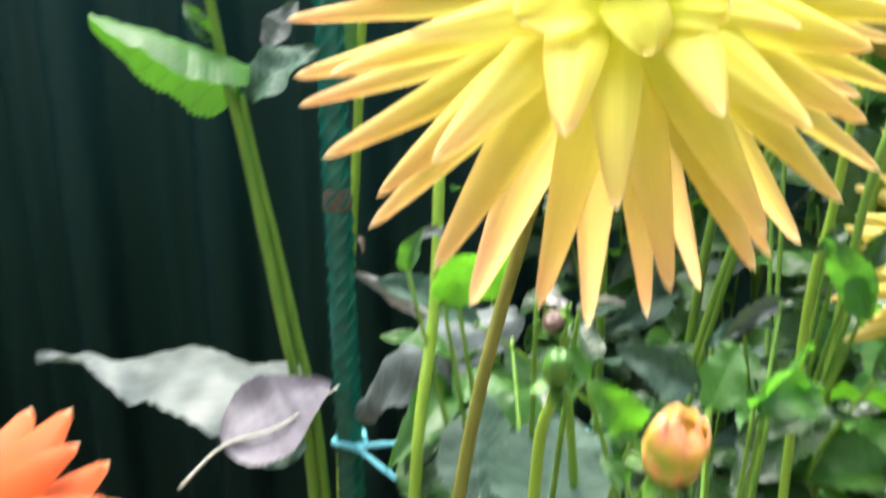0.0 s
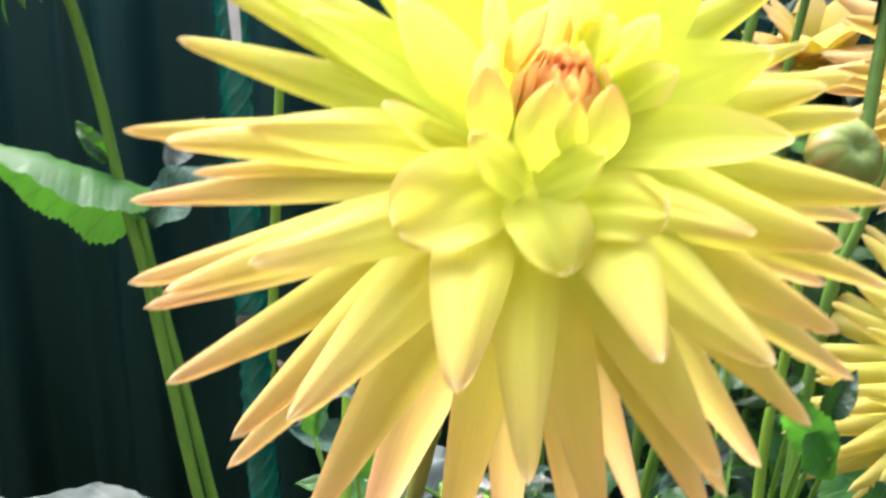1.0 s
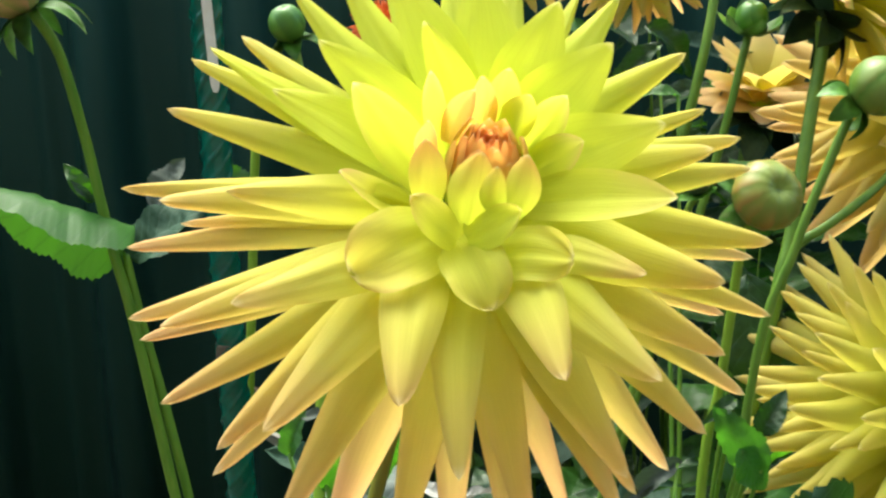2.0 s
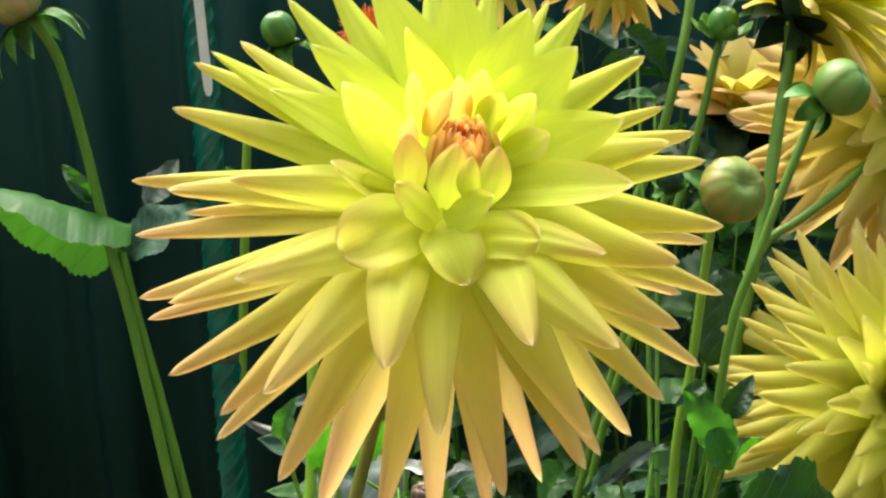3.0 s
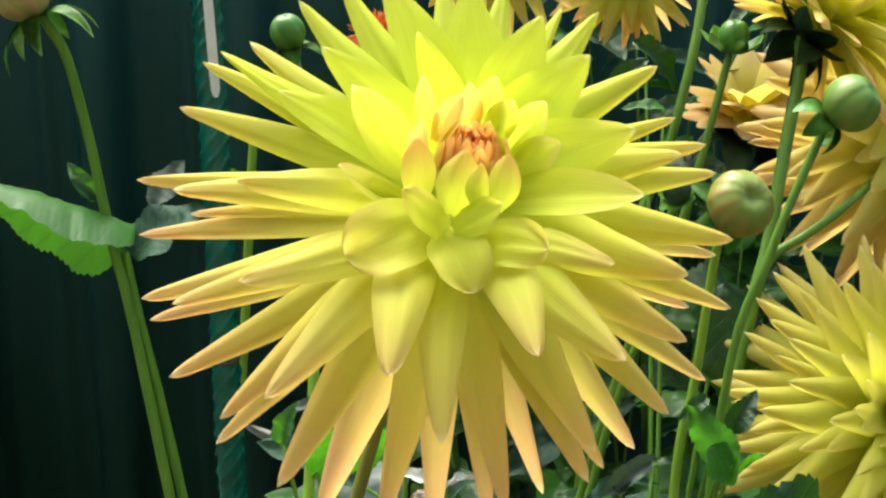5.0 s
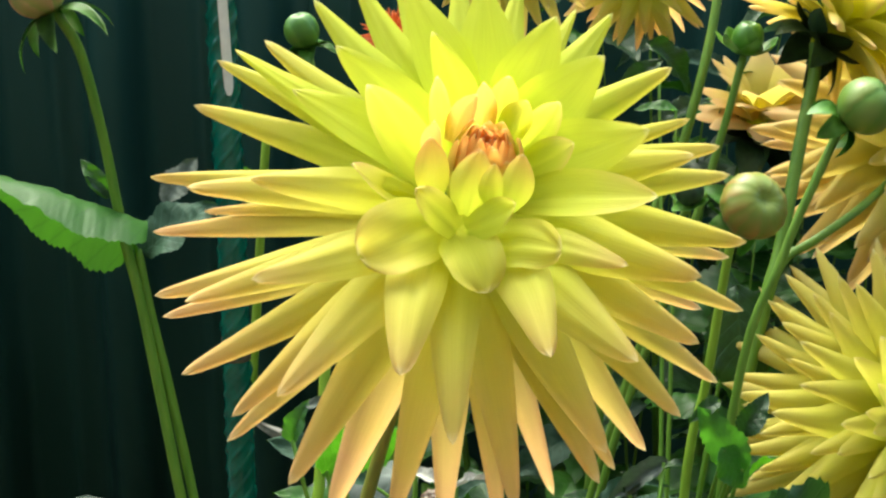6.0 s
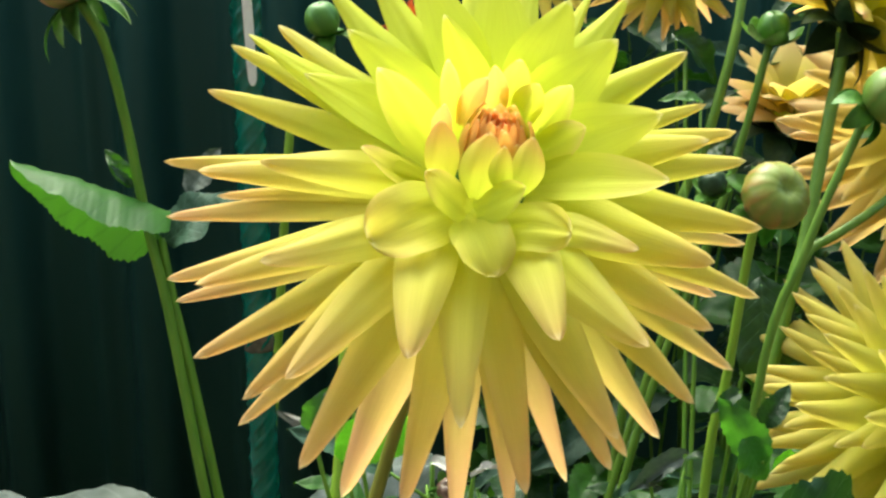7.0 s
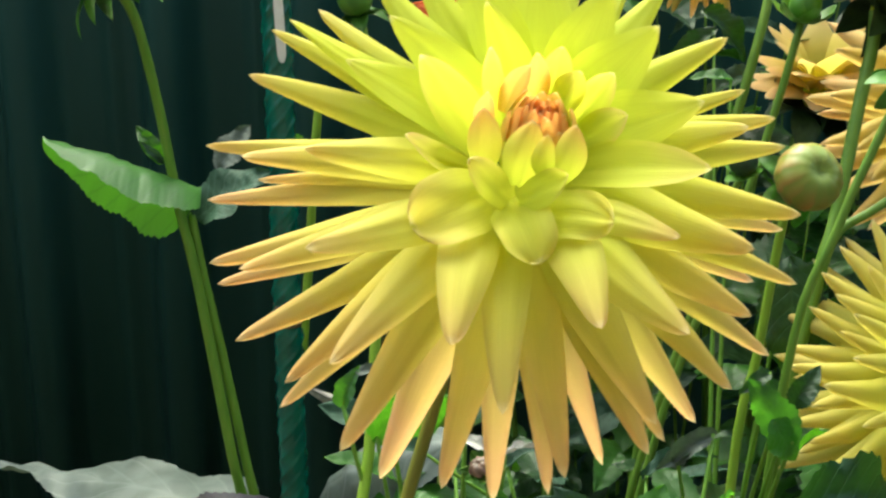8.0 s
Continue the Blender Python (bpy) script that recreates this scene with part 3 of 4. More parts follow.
def large_bloom():
    base = Vector((-0.075, -0.02, 0))
    plant = thing("dahlia_plant", base, "tall dahlia with one large open yellow bloom blushing peach", "dahlia", "dahlias in the bed")
    axis, origin = Vector((0.0603, -0.9045, 0.4221)), Vector((-0.0027, 0.0407, 1.131))
    head = part("flower_head", receptacle(0.0095, 0.034), petal_eye, plant, "cactus dahlia bloom, lemon yellow centre and peach tips", at=frame_of(axis, origin - base))
    rng = random.Random(4)

    def add(rows, blush, mat=petal_yellow, at=None, lean=1.2, low=0.35, **kw):
        # florets that hang lower are flushed more
        for k, (x, y, h, fx, fy, fh, w, arch, tilt) in enumerate(rows):
            hang = low * (0.5 - 0.5 * y / max(20.0, math.hypot(x, y))) + 0.12 * max(0.0, -x / max(20.0, math.hypot(x, y))) * (y < 10) + 0.01 * max(0.0, -10 - h)
            me = floret_mesh((x, y, h), (fx, fy, fh), w, arch, tilt, blush=blush + hang + rng.uniform(-0.04, 0.04), sway=rng.uniform(-lean, lean), seed=k + len(rows), **kw)
            mesh_part("petal", me, mat, head, at=at)

    add(LEFT + LOW_LEFT + LOW_RIGHT + RIGHT, 0.15, low=0.36, tint=0.42, roll=3.0, cup=0.7, bend=(0.15, 0.75), blunt=0.22, taper=1.5)
    add(CROWN_BACK, 0.0, low=0.2, roll=2.4, cup=-0.4, bend=(0.35, 1.0), blunt=0.12, taper=1.25)
    add(CROWN, 0.0, low=0.2, roll=0.9, cup=-0.7, bend=(0.45, 1.0), blunt=0.14, taper=1.5, peak=0.5, end=0.1)
    add(INNER, 0.12, low=0.2, roll=-0.6, cup=-1.3, blunt=0.3, peak=0.5, taper=1.9, end=0.2, rim=0.3)
    add(FRONT, 0.11, rib=0.5, roll=2.6, cup=0.5, bend=(0.3, 0.95), blunt=0.22, taper=1.6, peak=0.42, lean=2.2, ruffle=0.7, end=0.08)
    add(CURLS, 0.05, low=0.3, roll=-0.7, cup=0.6, bend=(0.2, 0.9), blunt=0.8, taper=2.2, peak=0.55, end=0.22, hook=-0.35, ruffle=2.2, rib=0.8, rim=0.2, tint=0.14)
    add(COLLAR[:2] + COLLAR[4:], 0.66, petal_eye, low=0.0, roll=-0.7, cup=-1.3, blunt=0.4, peak=0.5, taper=2.0, end=0.3, tint=0.15, rim=0.15)
    add(COLLAR[2:4], 0.18, petal_eye, low=0.0, roll=-0.7, cup=-1.3, blunt=0.5, peak=0.55, taper=2.0, end=0.35, tint=0.1, rim=0.1)
    add(UPRIGHT, 0.12, petal_eye, low=0.0, roll=1.6, cup=1.4, blunt=0.4, peak=0.5, taper=2.0, end=0.25, tint=0.42, nu=14, nv=10)
    add(THROAT, 0.1, low=0.2, roll=-0.5, cup=-0.8, end=0.3)
    add(SPOONS, 0.08, low=0.1, roll=-1.1, cup=0.1, blunt=0.5, peak=0.55, taper=1.8, end=0.2, ruffle=0.9, rim=0.25, tint=0.3, narrow=0.8, nu=14, nv=10)
    # the closed orange eye: whorls that lean together, tipped up from the bloom's axis
    eye = Matrix.Translation((-0.0014, -0.0105, 0.0195)) @ frame_of((0.03, 0.50, 0.87), (0, 0, 0))
    whorls = ((6, 7.6, 24.6, 5.0, 9.0, 6, 0.34, 2.0), (7, 5.4, 26.2, 4.2, 7.4, 8, 0.5, 1.8), (8, 3.7, 27.0, 3.3, 5.6, 10, 0.6, 1.4), (8, 2.2, 26.6, 2.5, 3.8, 12, 0.7, 0.9), (6, 0.9, 25.6, 1.7, 2.0, 14, 0.76, 0.5))
    for n, (count, r, h, w, r0, h0, blush, arch) in enumerate(whorls):
        rows = []
        for k in range(count):
            a = radians(360 * (k + 0.5 * n) / count - 120 + rng.uniform(-7, 7))
            rows.append((r * math.cos(a), r * math.sin(a), h + rng.uniform(-1.5, 0.8), r0 * math.cos(a), r0 * math.sin(a), h0, w, arch, 0))
        add(rows, blush, petal_eye, at=eye, low=0.0, lean=0.6, roll=1.5, cup=1.3, blunt=0.35, peak=0.5, taper=1.9, end=0.25, nu=12, nv=8, tint=0.25)
    # bracts under the bloom and the stalk
    for k in range(7):
        at = Matrix.Rotation(2 * math.pi * k / 7, 4, "Z") @ Matrix.Translation((0.005, 0, -0.012))
        mesh_part("sepal", sepal_mesh(0.026, 0.006, 1.2, k), sepal_green, head, at=at)
    stalk = [base + Vector((0, 0, -0.02)), (-0.074, 0.000, 0.45), (-0.0656, 0.012, 0.817), (-0.0495, 0.032, 0.9675), (-0.0303, 0.050, 1.0495), (-0.0125, 0.060, 1.1000), origin - axis * 0.014]
    part("stem", tube(stalk, 0.0025, 0.0019, base), stem_olive, plant, "olive green upright stalk")
    return plant


# ---- other dahlias ----
def ring_bloom(plant, origin, axis, radius, spin=0.0, mat=None, warm=0.25, rings=5, openness=1.0, label="", seed=0, calyx=True, curl=0.0, fat=1.0, unroll=1.0, bract=1.0, dense=1.15):
    """A smaller cactus bloom: rings of florets that share one mesh a ring."""
    mat = mat or petal_yellow
    k = radius / 0.09
    head = part("flower_head", receptacle(0.009 * k, 0.024 * k), mat, plant, label, at=frame_of(axis, Vector(origin) - plant.location, spin))
    rng = random.Random(seed)
    # rings from the outside in: count, tip out and forward, half width, arch, foot out and forward, flush, how the margins turn at the tip and at the foot
    spec = [(16, 88, -18, 5.2, 6, 8, -2, 0.30, 3.0, 0.7), (16, 86, 8, 5.4, 7, 8, 4, 0.24, 3.0, 0.7), (15, 78, 30, 5.4, 7, 8, 9, 0.18, 2.8, 0.6), (13, 64, 48, 5.6, 7, 8, 14, 0.12, 2.5, 0.5),
            (11, 45, 58, 5.6, 5, 7, 18, 0.08, 1.6, 0.3), (9, 27, 60, 5.2, 2, 6, 20, 0.10, -0.5, -0.8), (7, 12, 56, 4.6, -2, 5, 22, 0.16, -1.2, -1.4), (5, 4, 50, 3.4, 2, 5, 24, 0.24, 1.4, 1.2)]
    for i, (count, r, h, w, arch, r0, h0, blush, roll, cup) in enumerate(spec[:rings]):
        meshes = [floret_mesh((r * openness * k, 0, (h + (1 - openness) * 60) * k), (r0 * k, 0, h0 * k), w * k * fat * (1 + 0.08 * j), (arch + curl) * k, rng.uniform(-6, 6), roll=roll * unroll, cup=cup,
                              blunt=0.16, taper=1.35, blush=blush + warm * (1 - 0.12 * i), sway=rng.uniform(-3.5, 3.5) * k, nu=10, nv=6, seed=seed * 7 + i * 3 + j) for j in range(3)]
        count = round(count * dense)
        for n in range(count):
            a = 2 * math.pi * (n + 0.5 * (i % 2) + rng.uniform(-0.2, 0.2)) / count
            tilt = Matrix.Rotation(a, 4, "Z") @ Matrix.Rotation(rng.uniform(-0.12, 0.12), 4, "Y") @ Matrix.Scale(rng.uniform(0.88, 1.08), 4)
            mesh_part("petal", meshes[n % 3], mat, head, at=tilt)
    if calyx:
        me = sepal_mesh(0.026 * k * bract, 0.0075 * k * bract, 1.3, seed)
        me2 = sepal_mesh(0.020 * k * bract, 0.006 * k * bract, -0.8, seed + 1)
        for n in range(6):
            rot = Matrix.Rotation(2 * math.pi * (n + rng.uniform(-0.2, 0.2)) / 6, 4, "Z") @ Matrix.Translation((0.004 * k, 0, -0.016 * k))
            mesh_part("sepal", me, sepal_dark, head, at=rot)
            mesh_part("sepal", me2, sepal_dark, head, at=rot @ Matrix.Rotation(0.3, 4, "Z"))
    return head


def bud(plant, origin, axis, radius, mat, sepals=5, squash=0.85, label="", seed=0, spread=1.0, sep_mat=None, bract=1.15, lobes=9, relief=0.055, slim=1.0):
    """A round dahlia bud: overlapping scales round a dimple, and loose bracts behind."""
    k = radius
    bm = bmesh.new()
    bl = bm.verts.layers.float.new("blush")
    rows, cols = 18, 60
    grid = []
    for i in range(rows + 1):
        th = math.pi * (0.03 + 0.94 * i / rows)
        row = []
        for j in range(cols):
            ph = 2 * math.pi * j / cols
            saw = ((ph + 0.25 * noise.noise(Vector((ph, th, seed)))) * lobes / (2 * math.pi) + 0.8 * (1 - i / rows)) % 1.0
            r = k * (1 + relief * (saw - 0.5) * math.sin(th) - 0.34 * math.exp(-(th / 0.26) ** 2) + 0.03 * noise.noise(Vector((math.cos(ph) * 1.5, math.sin(ph) * 1.5, th + seed))))
            v = bm.verts.new((r * math.sin(th) * math.cos(ph), r * math.sin(th) * math.sin(ph), r * squash * math.cos(th)))
            v[bl] = 0.12 + 0.12 + 0.85 * (0.7 + 0.9 * noise.noise(Vector((ph * 1.6, seed, th * 0.7)))) * saw ** 1.2 * smooth01((th - 0.3) / 1.2) - 0.2 * smooth01((th - 2.2) / 0.6)
            row.append(v)
        grid.append(row)
    for a, b in zip(grid, grid[1:]):
        for j in range(cols):
            bm.faces.new((a[j], b[j], b[(j + 1) % cols], a[(j + 1) % cols]))
    bm.faces.new(grid[0])
    bm.faces.new(grid[-1][::-1])
    ob = part("flower_bud", bm, mat, plant, label, at=frame_of(axis, Vector(origin) - plant.location, seed))
    rng = random.Random(seed)
    for n in range(sepals):
        me = sepal_mesh(k * bract, k * 0.30 * bract * slim, 1.1 * spread + rng.uniform(-0.3, 0.5), seed + n)
        at = Matrix.Rotation(2 * math.pi * (n + rng.uniform(-0.2, 0.2)) / sepals, 4, "Z") @ Matrix.Translation((k * 0.25, 0, -k * squash * 0.96))
        mesh_part("sepal", me, sep_mat or sepal_green, ob, at=at)
    return ob


def stalk(plant, pts, r0, r1, mat=None, name="stem", label=""):
    return part(name, tube(pts, r0, r1, plant.location), mat or stem_green, plant, label)


def budded_plant_by_stake():
    base = Vector((-0.185, 0.51, 0))
    plant = thing("dahlia_plant", base, "slender dahlia with a rosy bud tied to a green stake", "dahlia", "dahlias in the bed")
    low = Vector((-0.190, 0.500, 0.716))
    stalk(plant, [base + Vector((-0.008, 0, 0)), (-0.192, 0.493, 0.5), low + Vector((-0.0075, -0.004, 0)), (-0.2101, 0.496, 0.8043), (-0.2210, 0.497, 0.8815), (-0.2315, 0.499, 0.9502), (-0.2393, 0.500, 0.9882), (-0.2443, 0.498, 1.0253), (-0.2487, 0.494, 1.0658), (-0.256, 0.482, 1.122), (-0.266, 0.470, 1.150)], 0.0042, 0.0034, stem_deep)
    stalk(plant, [base, (-0.184, 0.500, 0.5), low, (-0.2026, 0.503, 0.8017), (-0.2159, 0.503, 0.8842), (-0.2265, 0.503, 0.9435), (-0.2322, 0.505, 0.9800), (-0.2334, 0.510, 0.9850)], 0.0042, 0.0030, stem_deep, name="side_shoot")
    bud(plant, (-0.277, 0.468, 1.163), (-0.45, -0.15, 0.85), 0.018, bud_blush, 6, 0.9, "rosy green half-closed bud", 4, 1.2, bract=2.3, slim=0.5)
    leaf(plant, leaf_mesh(0.0, 0.02, 24, 0.15, 0.50, 0.03, 7, rows=80, roll=0.8, lobe=0.45, sharp=0.62), leaf_lit, (-0.2270, 0.5120, 1.0045), (-0.3217, 0.4720, 1.0492), (0.0, 0.60, 0.78), label="large leaf, its underside glowing bright green")
    leaf(plant, leaf_mesh(0.3, 0.12, 15, 0.35, 0.66, 0.10, 9, rows=60), leaf_grey, (-0.2307, 0.5050, 0.9835), (-0.1789, 0.5100, 1.0228), (-0.45, -0.75, 0.45))
    leaf(plant, leaf_mesh(0.25, 0.1, 14, 0.1, 0.62, 0.08, 10, rows=50), leaf_pale, (-0.2192, 0.5300, 1.0130), (-0.1973, 0.5400, 1.0470), (-0.2, -0.8, 0.5))
    leaf(plant, LEAVES[0], leaf_green, (-0.2500, 0.5000, 1.0230), (-0.2672, 0.5000, 1.0535), (0.3, -0.75, 0.55), 0.8)
    leaf(plant, LEAVES[3], leaf_grey, (-0.2500, 0.5000, 1.0230), (-0.2580, 0.4900, 1.0420), (0.7, -0.6, 0.2), 0.6)
    # the shine of this leaf is painted in as pale grey base colour
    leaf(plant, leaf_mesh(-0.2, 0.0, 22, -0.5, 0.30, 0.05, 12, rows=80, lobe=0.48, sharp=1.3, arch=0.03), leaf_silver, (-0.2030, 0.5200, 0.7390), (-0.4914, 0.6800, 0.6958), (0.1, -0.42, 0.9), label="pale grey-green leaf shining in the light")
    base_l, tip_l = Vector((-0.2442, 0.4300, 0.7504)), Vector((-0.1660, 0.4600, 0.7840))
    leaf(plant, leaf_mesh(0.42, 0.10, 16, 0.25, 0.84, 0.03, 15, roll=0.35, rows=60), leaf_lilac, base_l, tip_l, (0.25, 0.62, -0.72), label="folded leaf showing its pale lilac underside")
    stalk(plant, [tip_l, base_l.lerp(tip_l, 0.5) + Vector((0, -0.010, -0.003)), base_l, (-0.2752, 0.4200, 0.7215)], 0.0006, 0.0015, stem_pale, "midrib", "pale midrib of the folded leaf")
    leaf(plant, LEAVES[2], leaf_grey, (-0.1944, 0.4800, 0.7259), (-0.2423, 0.4700, 0.7133), (-0.1, -0.7, 0.6), 0.8)
    return plant


def bud_with_stem(name_label, pts, r0, r1, bud_axis, radius, mat, sepals, seed, bud_label, stem_mat=None, squash=0.85, spread=1.0, bract=1.15, lobes=9, relief=0.055):
    base = Vector((pts[0][0], pts[0][1], 0))
    plant = thing("dahlia_plant", base, name_label, "dahlia", "dahlias in the bed")
    stalk(plant, pts, r0, r1, stem_mat)
    top = Vector(pts[-1])
    ax = Vector(bud_axis).normalized()
    bud(plant, top + ax * radius * squash * 0.9, ax, radius, mat, sepals, squash, bud_label, seed, spread, bract=bract, lobes=lobes, relief=relief)
    return plant


def bloom_with_stem(label, pts, axis, radius, r0=0.0042, r1=0.0034, head_label="", stem_mat=None, **kw):
    base = Vector((pts[0][0], pts[0][1], 0))
    plant = thing("dahlia_plant", base, label, "dahlia", "dahlias in the bed")
    stalk(plant, pts, r0, r1, stem_mat)
    ax = Vector(axis).normalized()
    ring_bloom(plant, Vector(pts[-1]) + ax * 0.016 * radius / 0.09, ax, radius, label=head_label, **kw)
    return plant


def stake():
    a, b = Vector((-0.170, 0.54, -0.05)), Vector((-0.190, 0.61, 1.42))
    ob = part("stake", tube([a, a.lerp(b, 0.5), b], 0.0108, 0.0108, a, 14, 30, 0.02), stake_coat)
    ob.location = a
    tagged(ob, "green plastic-coated garden stake with ridged spiral, upright in the bed", "plant stake")
    # raised spiral on the coat
    way = (b - a)
    x = way.orthogonal().normalized()
    y = way.normalized().cross(x)
    up = way.normalized()
    for strand in range(5):
        bm = bmesh.new()
        prev = None
        for k in range(421):
            ang = k * 0.30 + strand * 2 * math.pi / 5
            out = x * math.cos(ang) + y * math.sin(ang)
            along = (up * 0.7 - (y * math.cos(ang) - x * math.sin(ang)) * 0.7) * 0.0022
            p = way * (k / 420) + out * 0.0106
            ring = [bm.verts.new(p - along), bm.verts.new(p + out * (0.0014 + 0.0007 * math.sin(k * 1.3))), bm.verts.new(p + along)]
            if prev:
                for j in range(2):
                    bm.faces.new((prev[j], prev[j + 1], ring[j + 1], ring[j]))
            prev = ring
        part("spiral_ridge", bm, stake_coat, ob)
    mid = way * 0.63
    part("tape", tube([mid, mid + way * 0.006, mid + way * 0.012], 0.0117, 0.0114, (0, 0, 0), 14, 4, 0.15), tape_brown, ob, "weathered brown mark on the coat")


def label_stick():
    bm = bmesh.new()
    prof = [(-0.0036, 0.34), (-0.0034, 0.016), (-0.0030, 0.005), (-0.0016, 0.0008), (0, 0), (0.0016, 0.0008), (0.0030, 0.005), (0.0034, 0.016), (0.0036, 0.34)]
    front = [bm.verts.new((x, -0.0009, z)) for x, z in prof]
    back = [bm.verts.new((x, 0.0009, z)) for x, z in prof]
    bm.faces.new(front)
    bm.faces.new(back[::-1])
    for i in range(len(prof)):
        j = (i + 1) % len(prof)
        bm.faces.new((front[j], front[i], back[i], back[j]))
    bmesh.ops.recalc_face_normals(bm, faces=bm.faces[:])
    ob = part("plant_label", bm, label_white, smooth=False)
    ob.matrix_basis = Matrix.Translation((-0.1790, 0.578, 1.084)) @ Euler((radians(-4), radians(-3), 0)).to_matrix().to_4x4()
    tagged(ob, "narrow white plastic plant label tied flat against the green stake", "plant label")


def twine():
    o = Vector((-0.1800, 0.575, 0.676))
    bm = tube([o + Vector((0.0138 * math.cos(a * 0.9), 0.0138 * math.sin(a * 0.9), 0.003 * math.sin(a * 1.7))) for a in range(0, 15)], 0.0020, 0.0020, o, 6, 5, 0.2)
    ob = part("twine", bm, twine_blue)
    ob.location = o
    tagged(ob, "light blue garden twine knotted round stake and stems", "twine")
    bm = bmesh.new()
    bmesh.ops.create_icosphere(bm, subdivisions=2, radius=0.0042)
    for v in bm.verts:
        v.co *= 1 + 0.25 * noise.noise(v.co * 500)
    part("knot", bm, twine_blue, ob, at=Matrix.Translation((0.009, -0.012, 0)))
    part("loose_end", tube([(0.009, -0.013, 0.0), (0.03, -0.03, -0.007), (0.066, -0.055, -0.020), (0.13, -0.09, -0.05)], 0.0022, 0.0020, (0, 0, 0), 6, 6, 0.2), twine_blue, ob)
    part("far_end", tube([(0.009, -0.011, 0.0), (0.04, -0.006, 0.001), (0.09, 0.0, 0.002), (0.2, 0.03, 0.0)], 0.0022, 0.0020, (0, 0, 0), 6, 6, 0.2), twine_blue, ob)


def bushy_plant(base, height, reach, count, seed, mats, label):
    """A leafy clump: a few stalks with opposite, toothed leaves."""
    rng = random.Random(seed)
    base = Vector(base)
    plant = thing("dahlia_plant", base, label, "dahlia", "dahlias in the bed")
    stalks = []
    for k in range(3):
        a = rng.uniform(0, 6.28)
        top = base + Vector((math.cos(a) * reach * 0.5, math.sin(a) * reach * 0.4, height * rng.uniform(0.8, 1.0)))
        mid = base.lerp(top, 0.5) + Vector((rng.uniform(-0.02, 0.02), rng.uniform(-0.02, 0.02), 0))
        stalk(plant, [base, mid, top], 0.0034, 0.0006, rng.choice((stem_deep, stem_deep, stem_green)))
        stalks.append((mid, top))
        for a in (0.0, 3.14):
            tip = top + Vector((math.cos(a + k), math.sin(a + k), 0.5)).normalized() * rng.uniform(0.035, 0.06)
            leaf(plant, LEAVES[k], rng.choice(mats), top - Vector((0, 0, 0.006)), tip, (-math.cos(a + k) * 0.6, -math.sin(a + k) * 0.6, 0.8), 0.9)
    for n in range(count):
        mid, top = stalks[n % 3]
        f = rng.uniform(-0.3, 1.05)
        root = mid.lerp(top, f) if f > 0 else base.lerp(mid, 1 + f)
        a = rng.uniform(0, 6.28)
        size = rng.uniform(0.06, 0.105)
        tip = root + Vector((math.cos(a), math.sin(a), rng.uniform(-0.35, 0.45))).normalized() * size
        leaf(plant, rng.choice(LEAVES), rng.choice(mats), root, tip, (rng.uniform(-0.4, 0.4), rng.uniform(-0.5, 0.2), 1), rng.uniform(0.8, 1.15))
    return plant


ground()
fence()
sky_blocking_walls()
stake()
label_stick()
twine()
large_bloom()
budded_plant_by_stake()

# buds on their stalks
bud_with_stem("dahlia with a round rosy green bud on a pale stalk", [(0.105, 0.29, 0), (0.108, 0.285, 0.6), (0.112, 0.284, 0.904), (0.120, 0.284, 0.978), (0.1245, 0.275, 1.048), (0.1275, 0.268, 1.071)],
              0.0028, 0.0022, (0.3, -0.82, 0.48), 0.0164, bud_rosy, 5, 11, "round bud striped rose and green", stem_bright, 0.78, 0.9, 1.15, 12, 0.04)
bud_with_stem("dahlia with a plump green bud leaning on a dark stalk", [(0.13, 0.36, 0), (0.14, 0.362, 0.6), (0.154, 0.362, 0.929), (0.1763, 0.364, 1.0235), (0.1926, 0.368, 1.0689), (0.2055, 0.370, 1.1020)],
              0.0029, 0.0026, (0.75, -0.35, 0.6), 0.0160, bud_mixed, 6, 21, "green bud flushed rose with loose bracts", stem_green, 0.95, 1.6, 1.3, 6, 0.05)
bud_with_stem("dahlia with a small green bud behind the bloom", [(-0.09, 0.20, 0), (-0.09, 0.21, 0.6), (-0.086, 0.226, 0.843), (-0.077, 0.264, 0.945), (-0.078, 0.31, 1.08), (-0.089, 0.33, 1.143)],
              0.0034, 0.0026, (-0.25, -0.2, 0.95), 0.0092, bud_green, 6, 31, "green bud with leafy bracts", stem_bright, 1.05, 0.9, 1.7, 5, 0.03)
bud_with_stem("dahlia with a tight green bud on a thin stalk", [(0.04, 0.50, 0), (0.08, 0.505, 0.7), (0.160, 0.51, 1.03), (0.181, 0.513, 1.125)],
              0.0034, 0.0026, (0.1, -0.2, 0.95), 0.0105, bud_green, 7, 41, "tight green bud wrapped in pointed bracts", stem_green, 1.1, -1.3, 2.3, 5, 0.03)
opening = bud_with_stem("dahlia with an opening yellow bud low in the leaves", [(0.03, 0.03, 0), (0.025, 0.035, 0.6), (0.018, 0.036, 0.935), (0.014, 0.034, 0.977)],
                        0.0026, 0.0020, (0.15, -0.45, 0.85), 0.0095, bud_yellow, 4, 51, "opening bud, yellow flushed orange", stem_green, 1.2, 0.6)
inner = [c for c in opening.children if c.name.startswith("flower_bud")][0]
